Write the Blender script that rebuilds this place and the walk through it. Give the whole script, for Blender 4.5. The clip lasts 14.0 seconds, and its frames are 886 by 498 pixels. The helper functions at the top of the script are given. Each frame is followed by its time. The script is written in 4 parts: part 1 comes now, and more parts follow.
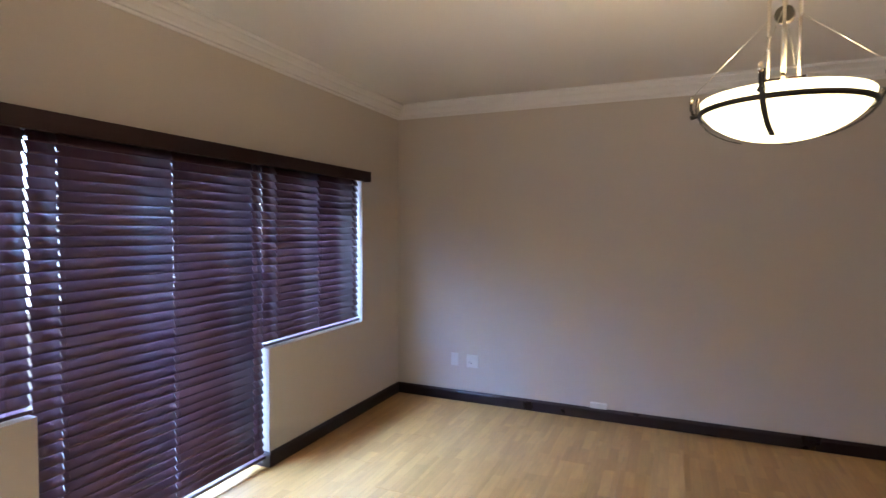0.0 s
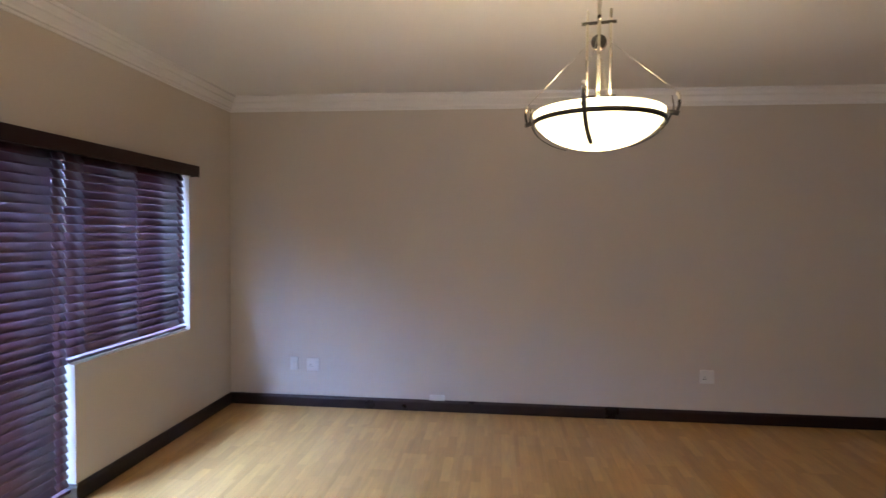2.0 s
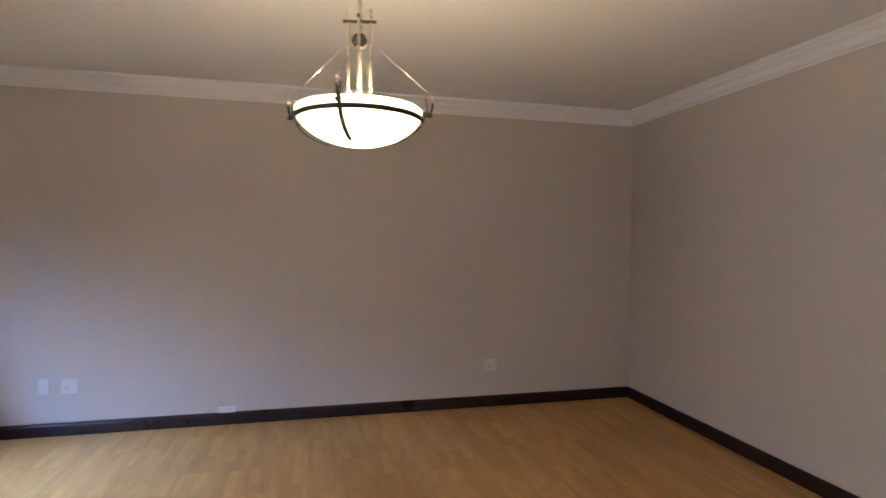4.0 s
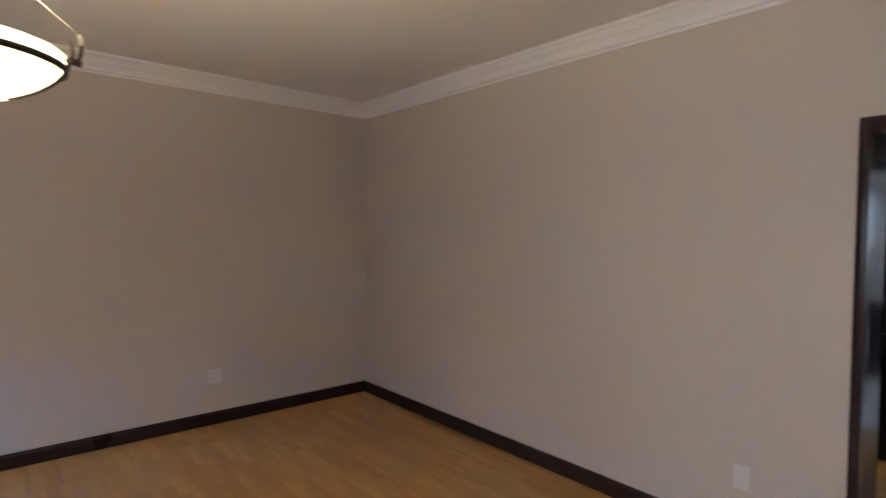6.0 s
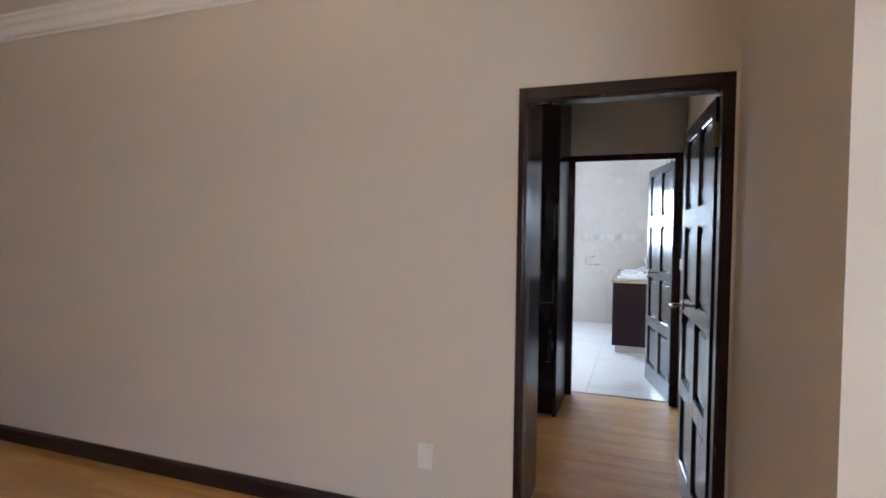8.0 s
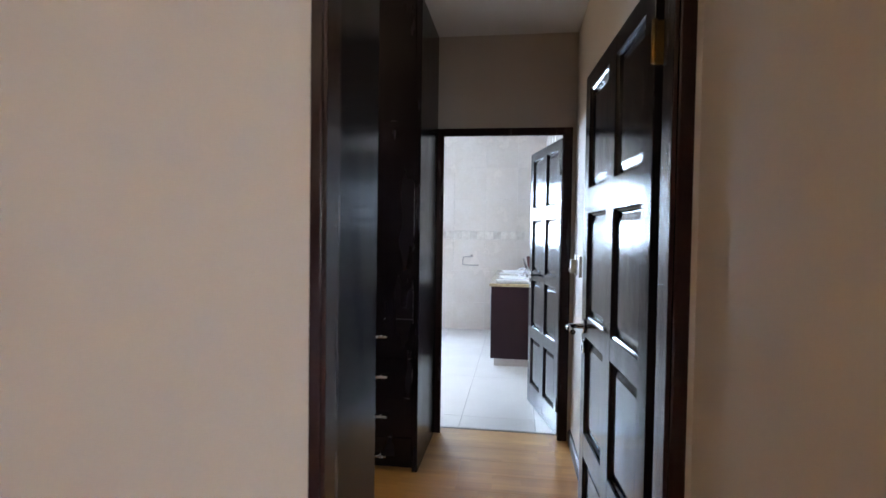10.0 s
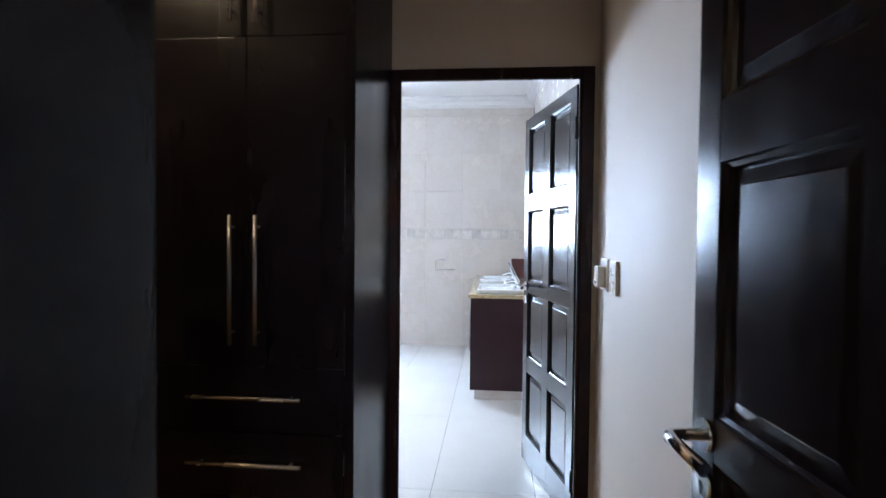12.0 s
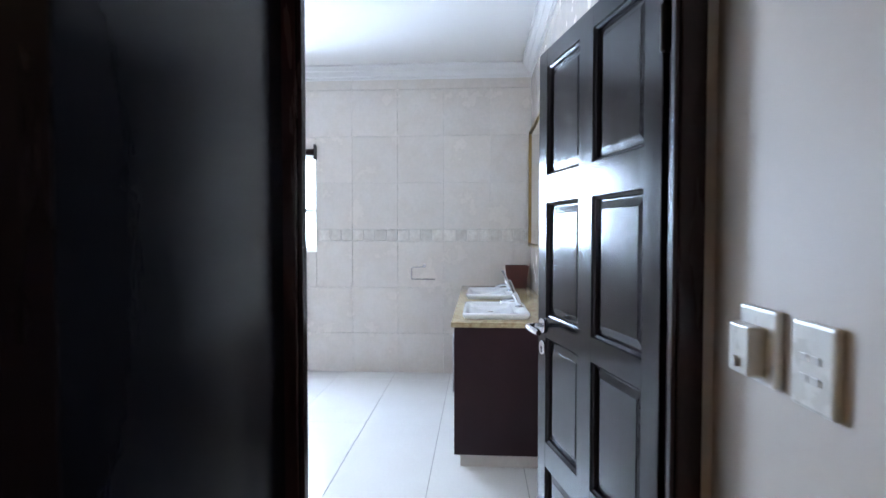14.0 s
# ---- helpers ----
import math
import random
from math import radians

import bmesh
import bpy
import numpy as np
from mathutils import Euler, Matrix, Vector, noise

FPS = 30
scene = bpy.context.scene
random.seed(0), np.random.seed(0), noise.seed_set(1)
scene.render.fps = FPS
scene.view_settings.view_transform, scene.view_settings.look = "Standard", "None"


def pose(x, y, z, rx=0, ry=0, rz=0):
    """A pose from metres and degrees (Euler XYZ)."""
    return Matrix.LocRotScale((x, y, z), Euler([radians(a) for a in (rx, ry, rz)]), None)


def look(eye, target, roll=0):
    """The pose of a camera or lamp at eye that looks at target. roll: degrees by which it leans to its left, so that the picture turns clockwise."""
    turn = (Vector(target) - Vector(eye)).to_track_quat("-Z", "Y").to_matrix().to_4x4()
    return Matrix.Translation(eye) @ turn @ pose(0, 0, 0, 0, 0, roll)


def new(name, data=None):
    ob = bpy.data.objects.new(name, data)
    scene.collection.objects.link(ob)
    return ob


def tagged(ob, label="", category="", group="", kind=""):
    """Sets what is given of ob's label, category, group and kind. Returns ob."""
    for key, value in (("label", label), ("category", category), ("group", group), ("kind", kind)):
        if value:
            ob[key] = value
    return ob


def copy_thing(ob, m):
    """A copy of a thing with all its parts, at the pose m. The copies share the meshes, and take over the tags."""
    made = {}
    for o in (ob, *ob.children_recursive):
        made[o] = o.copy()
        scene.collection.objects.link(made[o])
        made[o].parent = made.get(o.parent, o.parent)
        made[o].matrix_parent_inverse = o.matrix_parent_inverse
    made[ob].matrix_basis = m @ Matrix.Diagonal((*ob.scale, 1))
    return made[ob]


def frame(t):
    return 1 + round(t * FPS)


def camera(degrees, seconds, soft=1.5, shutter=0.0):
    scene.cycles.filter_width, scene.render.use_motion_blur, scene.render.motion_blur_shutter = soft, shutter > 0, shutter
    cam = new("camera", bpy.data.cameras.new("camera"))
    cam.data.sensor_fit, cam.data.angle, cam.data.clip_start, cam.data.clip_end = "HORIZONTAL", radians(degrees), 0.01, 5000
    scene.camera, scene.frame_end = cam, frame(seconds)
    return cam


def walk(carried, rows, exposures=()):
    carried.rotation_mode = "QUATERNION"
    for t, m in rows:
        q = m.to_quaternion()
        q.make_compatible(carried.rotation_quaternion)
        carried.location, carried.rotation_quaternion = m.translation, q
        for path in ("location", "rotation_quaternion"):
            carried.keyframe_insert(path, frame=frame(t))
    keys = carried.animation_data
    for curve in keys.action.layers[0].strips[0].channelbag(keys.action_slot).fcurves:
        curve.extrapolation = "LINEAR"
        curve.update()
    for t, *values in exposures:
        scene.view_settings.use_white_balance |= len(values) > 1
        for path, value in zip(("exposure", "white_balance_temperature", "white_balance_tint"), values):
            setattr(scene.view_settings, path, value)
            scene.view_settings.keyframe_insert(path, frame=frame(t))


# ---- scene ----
cam = camera(79.18, 14.0, shutter=0.5)
# seconds, eye, yaw, pitch, roll
PATH = [
    (0.0, 0.226, 0.381, 1.553, 23.34, -2.17, -0.30),
    (0.5, 0.179, 0.338, 1.553, 18.28, -2.22, -0.11),
    (1.0, 0.149, 0.327, 1.551, 14.13, -2.14, -0.31),
    (1.5, 0.159, 0.333, 1.539, 9.99, -1.95, -0.37),
    (2.0, 0.174, 0.335, 1.527, 5.72, -1.73, -0.50),
    (2.5, 0.210, 0.322, 1.509, 1.37, -1.46, -0.51),
    (2.7, 0.228, 0.313, 1.507, -0.29, -1.37, -0.56),
    (4.8, 0.409, 0.402, 1.514, -23.86, -1.50, -0.55),
    (5.0, 0.428, 0.426, 1.516, -26.51, -1.54, -0.58),
    (5.5, 0.476, 0.487, 1.522, -33.16, -1.66, -0.67),
    (6.0, 0.525, 0.556, 1.526, -40.87, -1.94, -0.54),
    (6.5, 0.577, 0.601, 1.477, -50.11, -1.36, -0.89),
    (7.0, 0.698, 0.624, 1.452, -58.43, -1.48, -0.86),
    (7.5, 0.851, 0.601, 1.429, -64.90, -1.82, -0.96),
    (8.0, 1.014, 0.622, 1.394, -69.80, -1.86, -0.71),
    (8.5, 1.270, 0.653, 1.383, -73.59, -1.94, -0.83),
    (9.0, 1.532, 0.661, 1.368, -77.85, -1.91, -0.99),
    (9.2, 1.653, 0.651, 1.370, -79.40, -2.14, -1.01),
    (11.3, 2.894, 0.668, 1.308, -83.84, -1.28, -0.50),
    (11.5, 3.015, 0.687, 1.307, -84.32, -1.38, -0.49),
    (12.0, 3.332, 0.736, 1.319, -84.65, -1.47, -0.57),
    (12.5, 3.624, 0.737, 1.319, -85.14, -1.48, -0.54),
    (13.0, 3.952, 0.720, 1.333, -85.39, -1.56, -0.43),
    (13.5, 4.258, 0.743, 1.342, -85.75, -1.72, -0.15),
    (14.0, 4.560, 0.772, 1.361, -86.22, -1.79, 0.00),
]


EXPOSURES = [(0.0, 0.0), (2.0, 0.08), (5.8, 0.10), (7.2, 0.5), (9.2, 0.48), (11.3, 0.55), (12.5, 0.45), (14.0, 0.14)]
walk(cam, [(t, pose(x, y, z, 90 + pitch, roll, yaw)) for t, x, y, z, yaw, pitch, roll in PATH], EXPOSURES)

# ---- plan, metres ----
XW, XE, YN, YS0 = -2.190, 3.311, 4.907, -2.6      # bedroom walls, inner faces
XR, YR = 2.144, 0.281                            # corner of the wall that juts in
WT = 0.12                                        # partition thickness
XD, XD_IN = 5.691, 5.811                         # wall between passage and bathroom
XB, YBS, YBN = 9.692, 0.270, 4.10                 # bathroom walls
H_BED, H_PASS, H_BATH = 2.699, 2.654, 2.939
D1 = (0.293, 1.125, 2.014)                       # outer edges of the bedroom door frame
D2 = (0.310, 1.197, 2.049)                       # outer edges of the bathroom door frame
FR1, FR2 = 0.054, 0.040                          # width of the frames' heads
J1, J2 = (0.035, 0.030), (0.054, 0.038)          # widths of the jambs, hinge side and lock side
FD1, FD2 = 0.130, 0.066                          # depth of the frames
FZ = -0.018                                      # bedroom floor, a little under the passage
SILL = 0.763
WIN_TOP = 1.99
WY0, DY0, DY1, WY1 = 0.41, 1.733, 3.120, 4.262   # left window, glazed door, right window
BWY0, BWY1, BWZ0, BWZ1 = 2.345, 3.55, 1.17, 2.13  # bathroom window

# ---- world and light ----
world = bpy.data.worlds.new("world")
scene.world = world
world.use_nodes = True
wn = world.node_tree
sky = wn.nodes.new("ShaderNodeTexSky")
sky.sky_type = 'NISHITA'
sky.sun_disc = False
sky.sun_elevation = radians(48)
sky.sun_rotation = radians(150)
wn.nodes["Background"].inputs[1].default_value = 0.12
wn.links.new(sky.outputs[0], wn.nodes["Background"].inputs[0])


def lamp(name, kind, energy, colour, m, **more):
    data = bpy.data.lights.new(name, kind)
    data.energy, data.color = energy, colour
    for key, value in more.items():
        if key == "size":
            data.size = value
        elif key == "size_y":
            data.shape, data.size_y = 'RECTANGLE', value
        elif key == "soft":
            data.shadow_soft_size = value
        elif key == "angle":
            data.angle = value
    ob = new(name, data)
    ob.matrix_world = m
    return ob


lamp("sun", 'SUN', 2.5, (1.0, 0.95, 0.88), look((4, -6, 9), (0, 0, 0)), angle=radians(0.6))
# daylight for the window wall, an added unseen side opening and the bathroom window
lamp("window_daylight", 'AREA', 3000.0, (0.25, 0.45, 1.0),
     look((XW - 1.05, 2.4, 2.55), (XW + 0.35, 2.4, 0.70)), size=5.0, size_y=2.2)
# added fill: brightens the east wall through an opening out of view
lamp("added_side_daylight", 'AREA', 35.0, (0.92, 0.92, 0.94),
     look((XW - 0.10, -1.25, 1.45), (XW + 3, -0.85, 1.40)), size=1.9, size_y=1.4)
lamp("bathroom_daylight", 'AREA', 212.0, (0.52, 0.70, 1.0),
     look((XB + 0.16, (BWY0 + BWY1) / 2, 1.64), (XB - 3, (BWY0 + BWY1) / 2 - 0.3, 1.3)), size=1.14, size_y=0.88)
# bulbs: pendant bowl, closet ceiling
LX, LY, RIM = 0.482, 2.050, 1.901
lamp("pendant_bulb", 'POINT', 76.0, (1.0, 0.79, 0.52), pose(LX, LY, RIM - 0.035), soft=0.05)
lamp("closet_bulb", 'POINT', 12.0, (1.0, 0.78, 0.50), pose(4.55, 2.1, H_PASS - 0.12), soft=0.05)


# ---- materials ----
def mat(name, colour, rough=0.5, metal=0.0, vary=0.12, scale=6.0, fine=90.0, bump=0.02, stretch=(1, 1, 1),
        object_random=0.0, coat=0.0, spec=0.5, tint=None, rough_vary=0.08):
    """A plain surface with slow stains, fine grain and a light relief."""
    m = bpy.data.materials.new(name)
    m.use_nodes = True
    nt = m.node_tree
    nd, ln = nt.nodes, nt.links
    b = nd["Principled BSDF"]
    mp = nd.new("ShaderNodeMapping")
    mp.inputs["Scale"].default_value = stretch
    geo = nd.new("ShaderNodeNewGeometry")
    ln.new(geo.outputs["Position"], mp.inputs[0])
    n1, n2 = nd.new("ShaderNodeTexNoise"), nd.new("ShaderNodeTexNoise")
    n1.inputs["Scale"].default_value, n1.inputs["Detail"].default_value = scale, 4
    n2.inputs["Scale"].default_value, n2.inputs["Detail"].default_value = fine, 3
    ln.new(mp.outputs[0], n1.inputs[0])
    ln.new(mp.outputs[0], n2.inputs[0])
    add = nd.new("ShaderNodeMath")
    add.operation = 'ADD'
    ln.new(n1.outputs[0], add.inputs[0])
    ln.new(n2.outputs[0], add.inputs[1])
    ramp = nd.new("ShaderNodeMapRange")
    ramp.inputs[1].default_value, ramp.inputs[2].default_value = 0.6, 1.4
    ramp.inputs[3].default_value, ramp.inputs[4].default_value = 1 - vary, 1 + vary
    ln.new(add.outputs[0], ramp.inputs[0])
    last = ramp.outputs[0]
    if object_random:
        oi = nd.new("ShaderNodeObjectInfo")
        r2 = nd.new("ShaderNodeMapRange")
        r2.inputs[3].default_value, r2.inputs[4].default_value = 1 - object_random, 1 + object_random
        ln.new(oi.outputs["Random"], r2.inputs[0])
        mu = nd.new("ShaderNodeMath")
        mu.operation = 'MULTIPLY'
        ln.new(last, mu.inputs[0])
        ln.new(r2.outputs[0], mu.inputs[1])
        last = mu.outputs[0]
    col = nd.new("ShaderNodeVectorMath")
    col.operation = 'SCALE'
    if tint:
        mx = nd.new("ShaderNodeMix")
        mx.data_type = 'RGBA'
        mx.inputs["A"].default_value, mx.inputs["B"].default_value = (*colour, 1), (*tint, 1)
        fac = nd.new("ShaderNodeMapRange")
        fac.inputs[1].default_value, fac.inputs[2].default_value = 0.35, 0.65
        ln.new(n1.outputs[0], fac.inputs[0])
        ln.new(fac.outputs[0], mx.inputs["Factor"])
        ln.new(mx.outputs["Result"], col.inputs[0])
    else:
        col.inputs[0].default_value = colour
    ln.new(last, col.inputs["Scale"])
    ln.new(col.outputs[0], b.inputs["Base Color"])
    rr = nd.new("ShaderNodeMapRange")
    rr.inputs[1].default_value, rr.inputs[2].default_value = 0.3, 0.7
    rr.inputs[3].default_value, rr.inputs[4].default_value = max(0.02, rough - rough_vary), min(1, rough + rough_vary)
    ln.new(n1.outputs[0], rr.inputs[0])
    ln.new(rr.outputs[0], b.inputs["Roughness"])
    b.inputs["Metallic"].default_value = metal
    b.inputs["Coat Weight"].default_value = coat
    b.inputs["Coat Roughness"].default_value = 0.08
    b.inputs["Specular IOR Level"].default_value = spec
    if bump:
        bp = nd.new("ShaderNodeBump")
        bp.inputs["Strength"].default_value = bump * 5
        bp.inputs["Distance"].default_value = 0.004
        ln.new(n2.outputs[0], bp.inputs["Height"])
        ln.new(bp.outputs[0], b.inputs["Normal"])
    return m


def laminate():
    """Oak laminate board with three strips; grain along the board (local y)."""
    m = bpy.data.materials.new("oak_laminate")
    m.use_nodes = True
    nd, ln = m.node_tree.nodes, m.node_tree.links
    b = nd["Principled BSDF"]
    co = nd.new("ShaderNodeTexCoord")
    oi = nd.new("ShaderNodeObjectInfo")
    off = nd.new("ShaderNodeVectorMath")
    off.operation = 'SCALE'
    off.inputs[0].default_value = (0, 7.3, 0)
    ln.new(oi.outputs["Random"], off.inputs["Scale"])
    geo = nd.new("ShaderNodeNewGeometry")
    mv = nd.new("ShaderNodeVectorMath")
    ln.new(co.outputs["Object"], mv.inputs[0])
    ln.new(off.outputs[0], mv.inputs[1])
    sw = nd.new("ShaderNodeMapping")
    sw.inputs["Rotation"].default_value = (0, 0, radians(90))
    sw.inputs["Location"].default_value = (0, 0.0965, 0)
    ln.new(mv.outputs[0], sw.inputs[0])
    br = nd.new("ShaderNodeTexBrick")
    br.offset, br.offset_frequency = 0.43, 2
    br.inputs["Scale"].default_value = 1.0
    br.inputs["Brick Width"].default_value, br.inputs["Row Height"].default_value = 0.37, 0.0643
    br.inputs["Mortar Size"].default_value = 0.0006
    br.inputs["Bias"].default_value = 0.0
    br.inputs["Color1"].default_value, br.inputs["Color2"].default_value = (0.37, 0.180, 0.046, 1), (0.50, 0.262, 0.078, 1)
    br.inputs["Mortar"].default_value = (0.33, 0.160, 0.045, 1)
    ln.new(sw.outputs[0], br.inputs[0])
    gm = nd.new("ShaderNodeMapping")
    gm.inputs["Scale"].default_value = (22, 2.2, 20)
    ln.new(mv.outputs[0], gm.inputs[0])
    gr = nd.new("ShaderNodeTexNoise")
    gr.inputs["Scale"].default_value, gr.inputs["Detail"].default_value, gr.inputs["Distortion"].default_value = 2.0, 6, 0.6
    ln.new(gm.outputs[0], gr.inputs[0])
    sp = nd.new("ShaderNodeTexNoise")
    sp.inputs["Scale"].default_value, sp.inputs["Detail"].default_value = 0.9, 3
    ln.new(geo.outputs["Position"], sp.inputs[0])
    add = nd.new("ShaderNodeMath")
    add.operation = 'ADD'
    ln.new(gr.outputs[0], add.inputs[0])
    ln.new(sp.outputs[0], add.inputs[1])
    rg = nd.new("ShaderNodeMapRange")
    rg.inputs[1].default_value, rg.inputs[2].default_value = 0.6, 1.4
    rg.inputs[3].default_value, rg.inputs[4].default_value = 0.78, 1.2
    ln.new(add.outputs[0], rg.inputs[0])
    col = nd.new("ShaderNodeVectorMath")
    col.operation = 'SCALE'
    ln.new(br.outputs["Color"], col.inputs[0])
    ln.new(rg.outputs[0], col.inputs["Scale"])
    ln.new(col.outputs[0], b.inputs["Base Color"])
    rr = nd.new("ShaderNodeMapRange")
    rr.inputs[3].default_value, rr.inputs[4].default_value = 0.30, 0.44
    ln.new(sp.outputs[0], rr.inputs[0])
    ln.new(rr.outputs[0], b.inputs["Roughness"])
    bp = nd.new("ShaderNodeBump")
    b.inputs["Specular IOR Level"].default_value = 0.75
    bp.inputs["Strength"].default_value, bp.inputs["Distance"].default_value = 0.04, 0.003
    ln.new(gr.outputs[0], bp.inputs["Height"])
    ln.new(bp.outputs[0], b.inputs["Normal"])
    return m


def emissive(name, colour, strength, base=(0.8, 0.8, 0.8)):
    m = bpy.data.materials.new(name)
    m.use_nodes = True
    b = m.node_tree.nodes["Principled BSDF"]
    b.inputs["Base Color"].default_value = (*base, 1)
    b.inputs["Roughness"].default_value = 0.25
    b.inputs["Emission Color"].default_value = (*colour, 1)
    b.inputs["Emission Strength"].default_value = strength
    return m


def glass(name, colour=(0.95, 0.98, 0.97)):
    m = bpy.data.materials.new(name)
    m.use_nodes = True
    b = m.node_tree.nodes["Principled BSDF"]
    b.inputs["Base Color"].default_value = (*colour, 1)
    b.inputs["Roughness"].default_value = 0.02
    b.inputs["Transmission Weight"].default_value = 1.0
    b.inputs["IOR"].default_value = 1.05
    return m


M_WALL = mat("greige_wall_paint", (0.508, 0.441, 0.376), 0.62, vary=0.03, scale=1.1, fine=240, bump=0.012)
M_CEIL = mat("white_ceiling_paint", (0.74, 0.715, 0.69), 0.8, vary=0.02, scale=0.8, fine=200, bump=0.008)
M_CORN = mat("white_cornice_paint", (0.70, 0.675, 0.66), 0.6, vary=0.03, scale=3, fine=160, bump=0.01)
M_WENGE = mat("dark_stained_wood", (0.011, 0.008, 0.010), 0.17, vary=0.2, scale=2, fine=40, bump=0.002, stretch=(8, 8, 1), spec=0.17, rough_vary=0.05)
M_FRAME = mat("dark_stained_frame", (0.022, 0.009, 0.009), 0.24, vary=0.25, scale=2, fine=40, bump=0.003, stretch=(8, 8, 1), spec=0.22, rough_vary=0.05)
M_SKIRT = mat("dark_skirting_varnish", (0.016, 0.007, 0.007), 0.30, spec=0.35, vary=0.1, scale=3, fine=50, bump=0.003, rough_vary=0.03)
M_CUP = mat("wenge_melamine", (0.009, 0.006, 0.0085), 0.26, vary=0.08, scale=2, fine=30, bump=0.0005, stretch=(5, 5, 1), spec=0.3, rough_vary=0.03)
M_VANITY = mat("maroon_wenge_melamine", (0.024, 0.009, 0.012), 0.38, vary=0.12, scale=3, fine=50, bump=0.001, stretch=(5, 5, 1), spec=0.25, rough_vary=0.03)
M_PANEL = mat("glossy_wenge_panel", (0.008, 0.008, 0.012), 0.22, vary=0.1, scale=2, fine=30, bump=0.001, stretch=(5, 5, 1), spec=0.11, rough_vary=0.03)
M_SLAT = mat("dark_brown_blind_slat", (0.066, 0.027, 0.034), 0.36, vary=0.06, scale=2, fine=60, bump=0.0, stretch=(6, 1, 6), object_random=0.08, spec=0.4)
M_PELMET = mat("dark_brown_pelmet_wood", (0.024, 0.009, 0.010), 0.45, vary=0.25, scale=4, fine=60, bump=0.003, stretch=(10, 1, 10), spec=0.25)
M_PLATE = mat("white_plastic", (0.60, 0.57, 0.53), 0.35, vary=0.03, scale=20, fine=200, bump=0.002)
M_CREAM = mat("cream_plastic", (0.66, 0.63, 0.57), 0.3, vary=0.03, scale=20, fine=200, bump=0.002)
M_CHROME = mat("chrome", (0.72, 0.72, 0.74), 0.12, 1.0, vary=0.03, bump=0.0, rough_vary=0.03)
M_STEEL = mat("brushed_steel", (0.42, 0.42, 0.42), 0.34, 1.0, vary=0.06, fine=300, bump=0.003)
M_NICKEL = mat("satin_nickel", (0.62, 0.57, 0.47), 0.28, 1.0, vary=0.06, fine=300, bump=0.003)
M_BRASS = mat("aged_brass", (0.30, 0.20, 0.08), 0.40, 1.0, vary=0.15, bump=0.004)
M_BRONZE = mat("dark_bronze", (0.045, 0.036, 0.028), 0.38, 0.6, vary=0.2, bump=0.004)
M_TILE = mat("beige_wall_tile", (0.67, 0.61, 0.56), 0.22, vary=0.07, scale=5, fine=40, bump=0.006, object_random=0.035, tint=(0.61, 0.54, 0.48))
M_GROUT = mat("pale_grout", (0.66, 0.62, 0.57), 0.85, vary=0.08, scale=14, fine=200, bump=0.02)
M_GROUTF = mat("grey_floor_grout", (0.34, 0.32, 0.30), 0.85, vary=0.1, scale=14, fine=200, bump=0.02)
M_FTILE = mat("cream_porcelain_floor_tile", (0.72, 0.69, 0.65), 0.17, vary=0.04, scale=3, fine=60, bump=0.002, object_random=0.02, rough_vary=0.05)
M_MOSAIC = mat("travertine_mosaic", (0.68, 0.63, 0.57), 0.35, vary=0.18, scale=16, fine=90, bump=0.02, object_random=0.13, tint=(0.50, 0.44, 0.39))
M_GRANITE = mat("yellow_beige_granite", (0.56, 0.46, 0.27), 0.15, vary=0.35, scale=28, fine=110, bump=0.002, tint=(0.30, 0.20, 0.11))
M_CERAMIC = mat("white_ceramic", (0.84, 0.84, 0.84), 0.08, vary=0.01, bump=0.0, coat=0.3, rough_vary=0.02)
M_BOX = mat("maroon_wood_box", (0.085, 0.022, 0.018), 0.35, vary=0.25, scale=8, fine=70, bump=0.008)
M_MIRROR = mat("mirror_silver", (0.90, 0.91, 0.90), 0.015, 1.0, vary=0.0, bump=0.0, rough_vary=0.0)
M_ALU = mat("dark_bronze_aluminium", (0.05, 0.045, 0.042), 0.4, 0.5, vary=0.1, bump=0.003)
M_CORD = mat("brown_cord", (0.08, 0.04, 0.035), 0.8, bump=0.0)
# near-black that paints the shade of small holes and gaps as a colour
M_RECESS_SHADE = mat("recess_shade_black", (0.01, 0.01, 0.01), 0.8, bump=0.0)
M_STRIP = mat("aluminium_threshold", (0.45, 0.42, 0.38), 0.35, 0.9, bump=0.004)
M_OUT = mat("grey_paving", (0.20, 0.18, 0.17), 0.8, vary=0.2, scale=2, fine=40, bump=0.02)
M_HEDGE = mat("garden_hedge_leaves", (0.06, 0.11, 0.035), 0.7, vary=0.4, scale=7, fine=30, bump=0.05)
M_OAK = laminate()
M_SUB = mat("floor_underlay", (0.16, 0.09, 0.04), 0.8, bump=0.0)
M_BOWL = emissive("lit_frosted_glass", (1.0, 0.86, 0.52), 3.4, (0.85, 0.8, 0.65))
M_WHITEALU = mat("white_aluminium", (0.75, 0.75, 0.75), 0.4, 0.0, vary=0.03, bump=0.002)
M_GLASS = glass("window_glass")


# ---- building helpers ----
def box(bm, x0, x1, y0, y1, z0, z1, bevel=0.0):
    geom = bmesh.ops.create_cube(bm, size=1.0)["verts"]
    for v in geom:
        v.co = Vector((x0 + (v.co.x + 0.5) * (x1 - x0), y0 + (v.co.y + 0.5) * (y1 - y0), z0 + (v.co.z + 0.5) * (z1 - z0)))
    if bevel:
        edges = list({e for v in geom for e in v.link_edges})
        bmesh.ops.bevel(bm, geom=edges, offset=bevel, segments=2, profile=0.6, affect='EDGES')


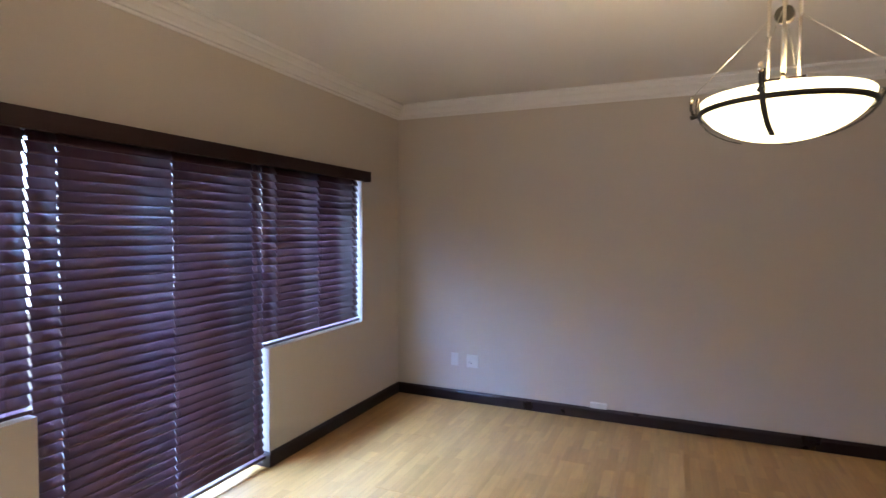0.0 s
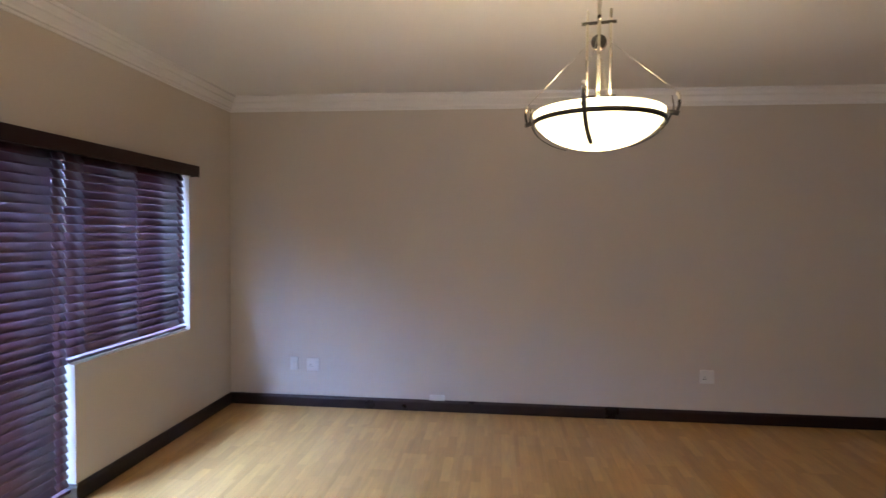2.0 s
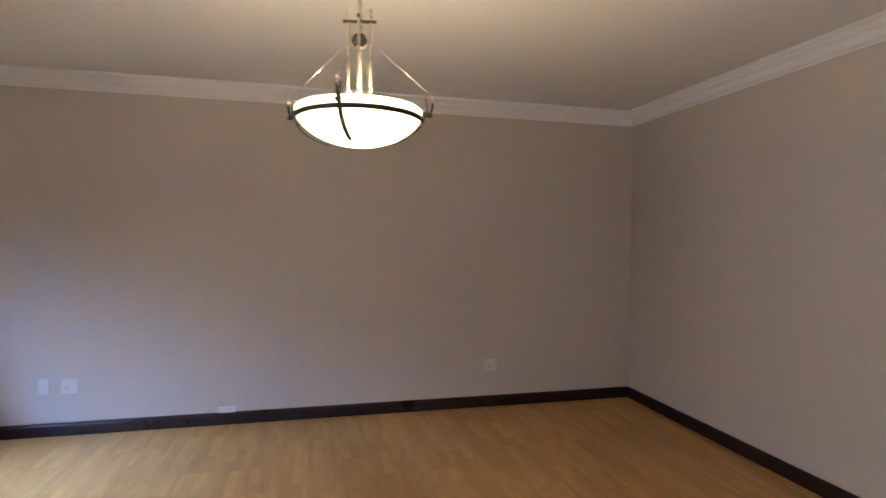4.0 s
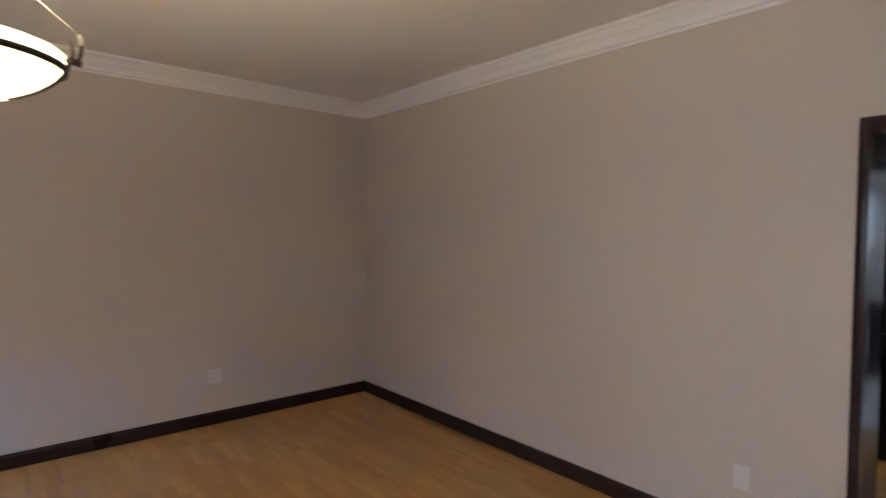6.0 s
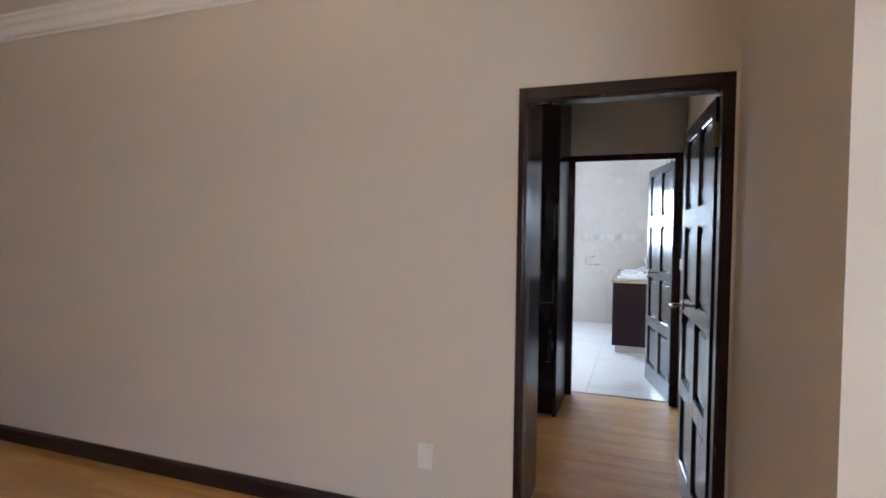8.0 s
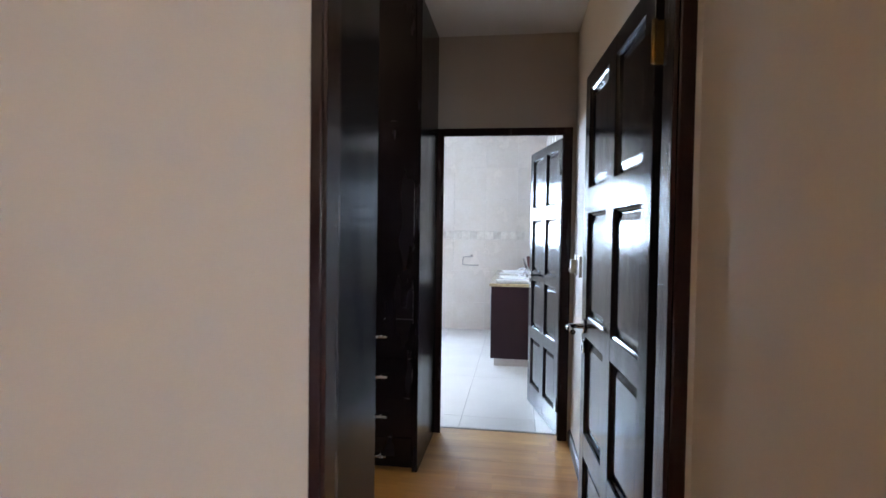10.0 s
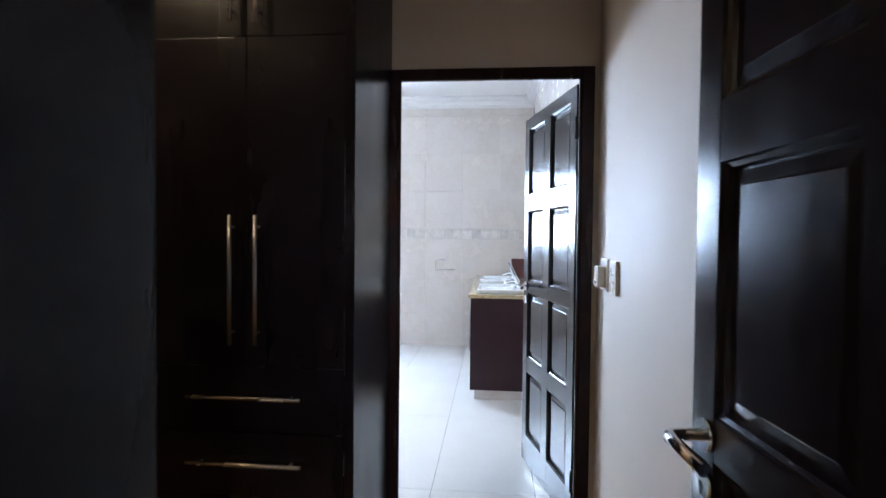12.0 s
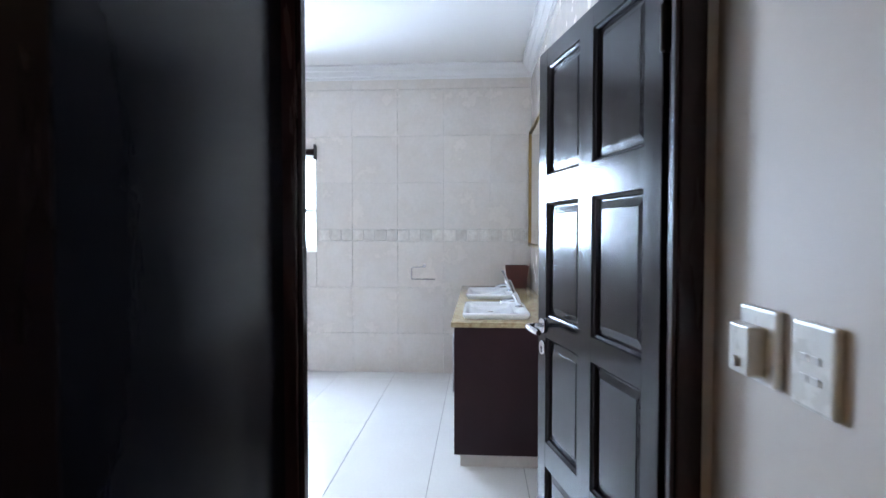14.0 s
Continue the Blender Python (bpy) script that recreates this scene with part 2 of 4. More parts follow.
def boxes(*items, bevel=0.0):
    bm = bmesh.new()
    for it in items:
        box(bm, *it, bevel=bevel)
    return bm


def tube(bm, points, radius, sides=10, caps=True):
    """A round bar along the points."""
    pts = [Vector(p) for p in points]
    rings = []
    ref = None
    for i, p in enumerate(pts):
        a = pts[max(i - 1, 0)]
        b = pts[min(i + 1, len(pts) - 1)]
        d = (b - a).normalized()
        if ref is None:
            ref = d.orthogonal().normalized()
        u = (ref - d * ref.dot(d)).normalized()
        ref = u
        w = d.cross(u)
        rings.append([bm.verts.new(p + radius * (math.cos(k * math.tau / sides) * u + math.sin(k * math.tau / sides) * w)) for k in range(sides)])
    for r0, r1 in zip(rings, rings[1:]):
        for k in range(sides):
            f = bm.faces.new((r0[k], r0[(k + 1) % sides], r1[(k + 1) % sides], r1[k]))
            f.smooth = True
    if caps:
        bm.faces.new(rings[0][::-1])
        bm.faces.new(rings[-1])


def lathe(bm, profile, cx=0.0, cy=0.0, steps=48):
    """Turn a profile of (radius, z) round the upright through cx, cy."""
    rings = []
    for r, z in profile:
        rings.append([bm.verts.new((cx + r * math.cos(k * math.tau / steps), cy + r * math.sin(k * math.tau / steps), z)) for k in range(steps)])
    for r0, r1 in zip(rings, rings[1:]):
        for k in range(steps):
            f = bm.faces.new((r0[k], r0[(k + 1) % steps], r1[(k + 1) % steps], r1[k]))
            f.smooth = True


def prism(bm, section, p0, p1, out):
    """Push a section of (distance out, height) along the line from p0 to p1; out is the way off the wall."""
    p0, p1, out = Vector(p0), Vector(p1), Vector(out)
    r0 = [bm.verts.new(p0 + out * d + Vector((0, 0, h))) for d, h in section]
    r1 = [bm.verts.new(p1 + out * d + Vector((0, 0, h))) for d, h in section]
    n = len(section)
    for k in range(n):
        bm.faces.new((r0[k], r0[(k + 1) % n], r1[(k + 1) % n], r1[k]))
    bm.faces.new(r0[::-1])
    bm.faces.new(r1)


def mesh_of(name, bm, material):
    bmesh.ops.recalc_face_normals(bm, faces=bm.faces)
    me = bpy.data.meshes.new(name)
    bm.to_mesh(me)
    bm.free()
    me.materials.append(material)
    return me


def solid(name, bm, material, label="", category="", group="", kind=""):
    return tagged(new(name, mesh_of(name, bm, material)), label, category, group, kind)


def part(name, bm, material, parent, label=""):
    ob = new(name, mesh_of(name, bm, material))
    ob.parent = parent
    return tagged(ob, label)


def thing(name, label, category, m=None, group=""):
    ob = new(name)
    ob.empty_display_size = 0.1
    if m is not None:
        ob.matrix_world = m
    return tagged(ob, label, category, group)


def structure(name, bm, material, label, category):
    return solid(name, bm, material, label, category, kind="structure")


# ---- structure: bedroom ----
TOP = 3.05
structure("ground", boxes((-60, 70, -60, 60, -0.30, -0.12)), M_OUT, "grey paved ground outside the house", "ground")
floor_bed = structure("floor", boxes((XW - 0.25, XE + 0.06, YS0, YN, -0.12, FZ - 0.009), (XE + 0.06, XD_IN - 0.004, 0.10, 3.30, -0.12, -0.009)), M_SUB,
                      "oak laminate floor of bedroom and passage", "floor")
structure("wall_west", boxes(
    # the gap from y -2.25 to -0.25 is an added, unseen opening for fill light
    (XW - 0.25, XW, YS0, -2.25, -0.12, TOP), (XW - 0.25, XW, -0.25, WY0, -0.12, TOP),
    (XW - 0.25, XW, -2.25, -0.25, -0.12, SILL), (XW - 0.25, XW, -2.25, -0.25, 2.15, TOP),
    (XW - 0.25, XW, WY0, DY0, -0.12, SILL),
    (XW - 0.25, XW, DY1, WY1, -0.12, SILL),
    (XW - 0.25, XW, WY0, WY1, WIN_TOP, TOP),
    (XW - 0.25, XW, WY1, YN + 0.15, -0.12, TOP)), M_WALL, "greige painted window wall", "wall")
structure("wall_north", boxes((XW, XE + WT, YN, YN + 0.15, -0.12, TOP)), M_WALL, "greige painted bedroom wall", "wall")
structure("wall_east", boxes(
    (XE, XE + WT, YR, D1[0], -0.12, TOP), (XE, XE + WT, D1[1], YN, -0.12, TOP), (XE, XE + WT, D1[0], D1[1], D1[2], TOP)),
    M_WALL, "greige painted wall with the bedroom doorway", "wall")
structure("wall_south", boxes((XR, XR + 0.11, YS0, YR, -0.12, TOP), (XR + 0.11, XE + WT, YR - 0.11, YR, -0.12, TOP)),
          M_WALL, "greige painted wall corner beside the door", "wall")
structure("wall_back", boxes((XW - 0.25, XR + 0.11, YS0 - 0.12, YS0, -0.12, TOP)), M_WALL, "plain greige wall", "wall")
structure("ceiling", boxes((XW, XE, YS0, YN, H_BED, H_BED + 0.1)), M_CEIL, "flat white plaster ceiling", "ceiling")

CORNICE = [(0, -0.123), (0.010, -0.123), (0.012, -0.108), (0.026, -0.104), (0.028, -0.090), (0.050, -0.062), (0.060, -0.056),
           (0.062, -0.044), (0.084, -0.022), (0.098, -0.018), (0.100, 0.0), (0, 0)]


def cornice(name, p0, p1, out, height):
    bm = bmesh.new()
    prism(bm, CORNICE, (*p0, height), (*p1, height), (*out, 0))
    structure(name, bm, M_CORN, "white moulded plaster cornice", "cornice")


cornice("cornice_north", (XW, YN), (XE, YN), (0, -1), H_BED)
cornice("cornice_west", (XW, YS0), (XW, YN), (1, 0), H_BED)
cornice("cornice_east", (XE, YR), (XE, YN), (-1, 0), H_BED)
cornice("cornice_south", (XR, YR), (XE, YR), (0, 1), H_BED)
cornice("cornice_return", (XR, YS0), (XR, YR), (-1, 0), H_BED)

SKIRT = [(0, -0.004), (0.018, -0.004), (0.018, 0.058), (0.014, 0.068), (0.009, 0.072), (0.007, 0.080), (0, 0.080)]


BED_SKIRT = [(d, h if h > 0.01 else FZ - 0.004) for d, h in SKIRT]


def skirting(name, p0, p1, out):
    bm = bmesh.new()
    prism(bm, BED_SKIRT, (*p0, 0), (*p1, 0), (*out, 0))
    structure(name, bm, M_SKIRT, "dark stained wooden skirting board", "baseboard")


skirting("baseboard_north", (XW, YN), (XE, YN), (0, -1))
skirting("baseboard_west", (XW, DY1), (XW, YN), (1, 0))
skirting("baseboard_west_left", (XW, YS0), (XW, DY0), (1, 0))
skirting("baseboard_reveal", (XW - 0.16, DY1), (XW + 0.018, DY1), (0, -1))
skirting("baseboard_east", (XE, D1[1]), (XE, YN), (-1, 0))
skirting("baseboard_south", (XR, YR), (XE, YR), (0, 1))
skirting("baseboard_return", (XR, YS0), (XR, YR + 0.018), (-1, 0))

# ---- structure: passage, closet, bathroom ----
PY0, PY1 = 0.262, 0.288      # passage wall, at the bedroom end and at the bathroom end
bm = bmesh.new()
sec = [(XE + WT, PY0), (XD, PY1), (XD, 0.06), (XE + WT, 0.06)]
lo = [bm.verts.new((x, y, -0.12)) for x, y in sec]
hi = [bm.verts.new((x, y, TOP)) for x, y in sec]
for k in range(4):
    bm.faces.new((lo[k], lo[(k + 1) % 4], hi[(k + 1) % 4], hi[k]))
bm.faces.new(lo)
bm.faces.new(hi)
structure("wall_passage", bm, M_WALL, "greige painted passage wall", "wall")
structure("wall_closet_end", boxes((XE + WT, XD, 3.19, 3.30, -0.12, TOP)), M_WALL, "plain greige wall", "wall")
structure("wall_bathroom_door", boxes(
    (XD, XD_IN, 0.06, D2[0], -0.12, TOP), (XD, XD_IN, D2[1], YBN, -0.12, TOP), (XD, XD_IN, D2[0], D2[1], D2[2], TOP)),
    M_WALL, "greige painted wall over the bathroom doorway", "wall")
structure("ceiling_passage", boxes((XE + WT, XD, 0.06, 3.19, H_PASS, H_PASS + 0.1)), M_CEIL, "flat white plaster ceiling", "ceiling")
structure("ceiling_bathroom", boxes((XD_IN, XB, YBS, YBN, H_BATH, H_BATH + 0.1)), M_CEIL, "flat white bathroom ceiling", "ceiling")
bm = bmesh.new()
prism(bm, SKIRT, (XE + WT, PY0, 0), (XD, PY1, 0), (0, 1, 0))
structure("baseboard_passage", bm, M_SKIRT, "dark stained wooden skirting board", "baseboard")
floor_bath = structure("floor_bathroom", boxes((XD_IN - 0.004, XB + 0.2, YBS - 0.12, YBN, -0.12, -0.006)), M_GROUTF,
                       "cream porcelain tiled bathroom floor", "floor")
wall_b = structure("wall_bathroom_back", boxes(
    (XB, XB + 0.2, YBS - 0.12, BWY0, -0.12, TOP), (XB, XB + 0.2, BWY1, YBN + 0.12, -0.12, TOP),
    (XB, XB + 0.2, BWY0, BWY1, -0.12, BWZ0), (XB, XB + 0.2, BWY0, BWY1, BWZ1, TOP)), M_GROUT, "beige tiled bathroom wall with a mosaic band", "wall")
wall_bs = structure("wall_bathroom_south", boxes((XD_IN, XB, YBS - 0.12, YBS, -0.12, TOP)), M_GROUT, "beige tiled bathroom wall over the vanity", "wall")
structure("wall_bathroom_north", boxes((XD_IN, XB, YBN, YBN + 0.12, -0.12, TOP)), M_TILE, "plain beige tiled wall", "wall")
cornice("cornice_bath_back", (XB - 0.004, YBS), (XB - 0.004, YBN), (-1, 0), H_BATH)
cornice("cornice_bath_south", (XD_IN, YBS + 0.004), (XB, YBS + 0.004), (0, 1), H_BATH)
cornice("cornice_bath_north", (XD_IN, YBN), (XB, YBN), (0, -1), H_BATH)
bm = bmesh.new()
prism(bm, [(0, 0), (0.030, 0), (0.026, 0.004), (0.004, 0.004)], (XD_IN - 0.018, D2[0] + J2[0], 0.0005), (XD_IN - 0.018, D2[1] - J2[1], 0.0005), (1, 0, 0))
structure("trim_threshold", bm, M_STRIP, "thin metal threshold strip between laminate and tile", "threshold")


# ---- door frames ----
def door_frame(name, x0, FD, FR, opening, jambs, label):
    y0, y1, z1 = opening
    a, b = y0 + jambs[0], y1 - jambs[1]
    fr = tagged(new(name), label, "door frame", kind="structure")
    xa, xb = x0 - 0.006, x0 - 0.006 + FD
    for nm, q in (("jamb", (xa, xb, y0, a, 0.0, z1)), ("jamb", (xa, xb, b, y1, 0.0, z1)), ("head", (xa, xb, a, b, z1 - FR, z1))):
        part(nm, boxes(q, bevel=0.005), M_FRAME, fr)
    xs = xb - 0.042
    for nm, q in (("stop", (xa + 0.004, xs, a, a + 0.010, 0.0, z1 - FR)), ("stop", (xa + 0.004, xs, b - 0.010, b, 0.0, z1 - FR)),
                  ("stop", (xa + 0.004, xs, a + 0.010, b - 0.010, z1 - FR - 0.010, z1 - FR))):
        part(nm, boxes(q, bevel=0.002), M_FRAME, fr)
    return fr


door_frame("door_1", XE, FD1, FR1, D1, J1, "dark stained wooden bedroom door frame")
door_frame("door_2", XD, FD2, FR2, D2, J2, "dark stained wooden bathroom door frame")


# ---- panelled doors: hinge at the origin, leaf along +x, thickness to -y ----
def panelled_door(name, label, m, width, height, hinge, hinge_label):
    th, k0 = 0.040, height / 1.985
    door = thing(name, label, "door", m)
    s, c = 0.076, 0.090
    cols = [(s, (width - c) / 2), ((width + c) / 2, width - s)]
    rows = [(k0 * a, k0 * b) for a, b in ((0.155, 0.525), (0.612, 0.985), (1.055, 1.455), (1.550, 1.925))]
    z0 = 0.008
    part("stile", boxes((0.0, s, -th, 0, z0, z0 + height), bevel=0.002), M_WENGE, door)
    part("stile", boxes((width - s, width, -th, 0, z0, z0 + height), bevel=0.002), M_WENGE, door)
    part("mullion", boxes((cols[0][1], cols[1][0], -th + 0.0002, -0.0002, z0, z0 + height)), M_WENGE, door)
    edges = [0.0] + [v for r in rows for v in r] + [height]
    for k in range(5):
        a, b = edges[2 * k], edges[2 * k + 1]
        for q, (u, v) in enumerate(((s, cols[0][1]), (cols[1][0], width - s))):
            part("rail", boxes((u, v, -th + 0.0005, -0.0005, z0 + a, z0 + b)), M_WENGE, door)
    for (u, v) in cols:
        for (a, b) in rows:
            bm = bmesh.new()
            a2, b2 = z0 + a, z0 + b
            for side in (0, 1):
                # sunk moulding, flat groove and raised field, on both faces
                f = (lambda d: -d) if side == 0 else (lambda d: -th + d)
                rings = [(0.0, 0.0005), (0.003, 0.005), (0.010, 0.009), (0.013, 0.016), (0.017, 0.016), (0.036, 0.0125), (0.039, 0.0115), (0.042, 0.0115)]
                prev = None
                for inset, depth in rings:
                    y = f(depth)
                    ring = [bm.verts.new(p) for p in ((u + inset, y, a2 + inset), (v - inset, y, a2 + inset), (v - inset, y, b2 - inset), (u + inset, y, b2 - inset))]
                    if prev:
                        for k in range(4):
                            bm.faces.new((prev[k], prev[(k + 1) % 4], ring[(k + 1) % 4], ring[k]))
                    prev = ring
                bm.faces.new(prev)
            part("panel", bm, M_WENGE, door)
    # lever handles on both faces
    zc, xc = k0 * 1.030, width - 0.055
    for side in (1, -1):
        y = 0.0 if side == 1 else -th
        rose = bmesh.new()
        tube(rose, [(xc, y, zc), (xc, y + side * 0.009, zc)], 0.026, 24)
        hr = part("rose", rose, M_CHROME, door, "round chrome rose")
        lev = bmesh.new()
        tube(lev, [(xc, y + side * 0.008, zc), (xc, y + side * 0.052, zc), (xc - 0.004, y + side * 0.060, zc), (xc - 0.014, y + side * 0.064, zc), (xc - 0.130, y + side * 0.064, zc)], 0.0098, 12)
        part("lever", lev, M_CHROME, door, "chrome lever handle")
        esc = bmesh.new()
        tube(esc, [(xc, y, zc - 0.078), (xc, y + side * 0.008, zc - 0.078)], 0.024, 24)
        ek = part("escutcheon", esc, M_CHROME, door, "round chrome keyhole plate")
        # keyhole is a raised black shape; its depth is only dark colour
        key = bmesh.new()
        tube(key, [(xc, y + side * 0.0082, zc - 0.078), (xc, y + side * 0.0092, zc - 0.078)], 0.006, 12)
        box(key, xc - 0.003, xc + 0.003, min(y + side * 0.0082, y + side * 0.0092), max(y + side * 0.0082, y + side * 0.0092), zc - 0.094, zc - 0.08)
        part("keyhole", key, M_RECESS_SHADE, ek)
    for z in (0.22, 1.80):
        hb = bmesh.new()
        tube(hb, [(-0.006, 0.004, z - 0.05), (-0.006, 0.004, z + 0.05)], 0.006, 10)
        box(hb, -0.0015, 0.0, -0.034, 0.0, z - 0.05, z + 0.05)
        part("hinge", hb, hinge, door, hinge_label)
    return door


bedroom_door = panelled_door("panelled_door", "dark stained eight-panel bedroom door standing open into the passage",
                             pose(XE + FD1 - 0.002, D1[0] + J1[0] + 0.018, 0, 0, 0, 3.8), 0.820, 1.945, M_BRASS, "aged brass butt hinge")
bathroom_door = panelled_door("panelled_door", "dark stained eight-panel bathroom door standing open over tiles",
                              pose(XD + FD2 + 0.004, D2[0] + J2[0] + 0.010, 0, 0, 0, 13.2), 0.785, 1.985, M_BRONZE, "dark butt hinge")


# ---- wardrobes: front on the plane x = 0 facing -x, units along +y ----
def bar_handle(wardrobe, p0, p1, off, material, label):
    """A round bar on two short posts; off is the way out of the front."""
    p0, p1, off = Vector(p0), Vector(p1), Vector(off)
    bm = bmesh.new()
    tube(bm, [p0 + off, p1 + off], 0.0065, 12)
    d = (p1 - p0).normalized() * 0.04
    tube(bm, [p0 + d, p0 + d + off], 0.0045, 8)
    tube(bm, [p1 - d, p1 - d + off], 0.0045, 8)
    part("handle", bm, material, wardrobe, label)


def wardrobe_unit(label, m, width, depth, height, drawers, group):
    w = thing("wardrobe", label, "wardrobe", m, group)
    t = 0.018
    part("carcass", boxes((0.020, depth, 0, width, 0.08, height)), M_CUP, w)
    part("plinth", boxes((0.06, depth, 0.001, width - 0.001, 0, 0.08)), M_CUP, w)
    mid, g = width / 2, 0.0015
    split = 1.975
    low = 0.868 if drawers else 0.085
    for y0, y1 in ((g, mid - g), (mid + g, width - g)):
        part("door", boxes((0, t, y0, y1, low + g, split - g), bevel=0.0012), M_CUP, w)
        part("top_door", boxes((0, t, y0, y1, split + g, height - 0.004), bevel=0.0012), M_CUP, w)
    for y in (mid - 0.044, mid + 0.044):
        bar_handle(w, (0, y, 0.946), (0, y, 1.380), (-0.032, 0, 0), M_STEEL, "brushed steel bar handle")
        bar_handle(w, (0, y, 2.016), (0, y, 2.167), (-0.032, 0, 0), M_NICKEL, "brushed steel bar handle")
    if drawers:
        for k in range(4):
            z1 = low - 0.224 * k
            z0 = max(z1 - 0.224, 0.085)
            part("drawer_front", boxes((0, t, g, width - g, z0 + g, z1 - g), bevel=0.0012), M_CUP, w)
            zc = 0.768 - 0.225 * k
            if zc > z0:
                # warmer nickel than the door bars: the lamp's gold gleam put into the colour
                bar_handle(w, (0, mid - 0.20, zc), (0, mid + 0.20, zc), (-0.032, 0, 0), M_NICKEL, "brushed steel bar handle")
    return w


XF2 = 5.066
first = wardrobe_unit("dark wenge wardrobe with drawers and steel bar handles", pose(XF2, 1.2240, 0), 0.678, XD - XF2 - 0.002, H_PASS - 0.003, True, "closet wardrobes")
for k in (1, 2):
    copy_thing(first, pose(XF2, 1.2240 + 0.6795 * k, 0))
XF1 = 3.922
facing = wardrobe_unit("dark wenge wardrobe facing the drawers across the closet", pose(XF1, 1.149 + 0.662, 0, 0, 0, 180), 0.660, XF1 - XE - WT - 0.002, H_PASS - 0.003, False, "closet wardrobes")
for k in (1, 2):
    copy_thing(facing, pose(XF1, 1.149 + 0.6615 * k + 0.662, 0, 0, 0, 180))


def end_panel(x0, x1, y0, y1, front):
    """A tall board that closes a row of wardrobes, with a lipping on its front edge and a kick strip at the floor."""
    p = thing("end_panel", "glossy dark wenge end panel of the wardrobe", "panel", None, "wardrobe end panels")
    a, b = (x0, x1 - 0.0025) if front > 0 else (x0 + 0.0025, x1)
    part("board", boxes((a, b, y0, y1, 0.004, H_PASS - 0.002), bevel=0.001), M_PANEL, p)
    e = (x1 - 0.0022, x1, y0 + 0.0006, y1 - 0.0006, 0.004, H_PASS - 0.004) if front > 0 else (x0, x0 + 0.0022, y0 + 0.0006, y1 - 0.0006, 0.004, H_PASS - 0.004)
    part("edge_lipping", boxes(e, bevel=0.0005), M_CUP, p)
    # the shade under the lifted board is put into the foot's black
    part("foot", boxes((a + 0.01, b - 0.01, y0 + 0.003, y1 - 0.003, 0.0, 0.0038)), M_RECESS_SHADE, p)


end_panel(XE + WT + 0.001, XF1 + 0.004, 1.130, 1.147, 1)
end_panel(XF2 - 0.004, XD - 0.007, 1.190, 1.2225, -1)

# ceiling light of the closet, seen only by its glow on the doors
cl = thing("ceiling_light", "small round frosted ceiling light in the closet", "ceiling light")
bm = bmesh.new()
lathe(bm, [(0.0005, H_PASS - 0.075), (0.05, H_PASS - 0.072), (0.09, H_PASS - 0.055), (0.105, H_PASS - 0.02)], 4.55, 2.1, 32)
part("shade", bm, emissive("lit_opal_shade", (1.0, 0.78, 0.45), 4.0), cl, "lit frosted glass shade")
bm = bmesh.new()
lathe(bm, [(0.105, H_PASS - 0.022), (0.115, H_PASS - 0.02), (0.115, H_PASS - 0.001)], 4.55, 2.1, 32)
part("base", bm, M_PLATE, cl)


# ---- blinds on the window wall ----
def slat_mesh(name, length, cords, width=0.0605, tilt=63.0):
    """A gently crowned slat along y, outer edge up, with a routed slot at each cord."""
    bm = bmesh.new()
    n, t = 6, 0.0032
    cuts = [0.0]
    for c in cords:
        cuts += [c - 0.0021, c + 0.0021]
    cuts.append(length)
    prof = []
    for k in range(n + 1):
        s = (k / n - 0.5) * width
        prof.append((s, 0.0030 * (1 - (2 * s / width) ** 2)))
    ca, sa = math.cos(radians(tilt)), math.sin(radians(tilt))

    def place(s, h, y):
        return Vector((s * ca + h * sa, y, -s * sa + h * ca))

    for i in range(len(cuts) - 1):
        spans = [(0, n)] if i % 2 == 0 else [(0, 2), (n - 2, n)]
        for a, b in spans:
            up0 = [bm.verts.new(place(*prof[k], cuts[i])) for k in range(a, b + 1)]
            up1 = [bm.verts.new(place(*prof[k], cuts[i + 1])) for k in range(a, b + 1)]
            dn0 = [bm.verts.new(place(prof[k][0], prof[k][1] - t, cuts[i])) for k in range(a, b + 1)]
            dn1 = [bm.verts.new(place(prof[k][0], prof[k][1] - t, cuts[i + 1])) for k in range(a, b + 1)]
            for k in range(b - a):
                for quad in ((up0[k], up0[k + 1], up1[k + 1], up1[k]), (dn0[k], dn1[k], dn1[k + 1], dn0[k + 1])):
                    f = bm.faces.new(quad)
                    f.smooth = True
            for r0, r1, q0, q1 in ((up0[0], up1[0], dn0[0], dn1[0]), (up0[-1], up1[-1], dn0[-1], dn1[-1])):
                bm.faces.new((r0, r1, q1, q0))
            bm.faces.new(up0 + dn0[::-1])
            bm.faces.new(up1 + dn1[::-1])
    return mesh_of(name, bm, M_SLAT)


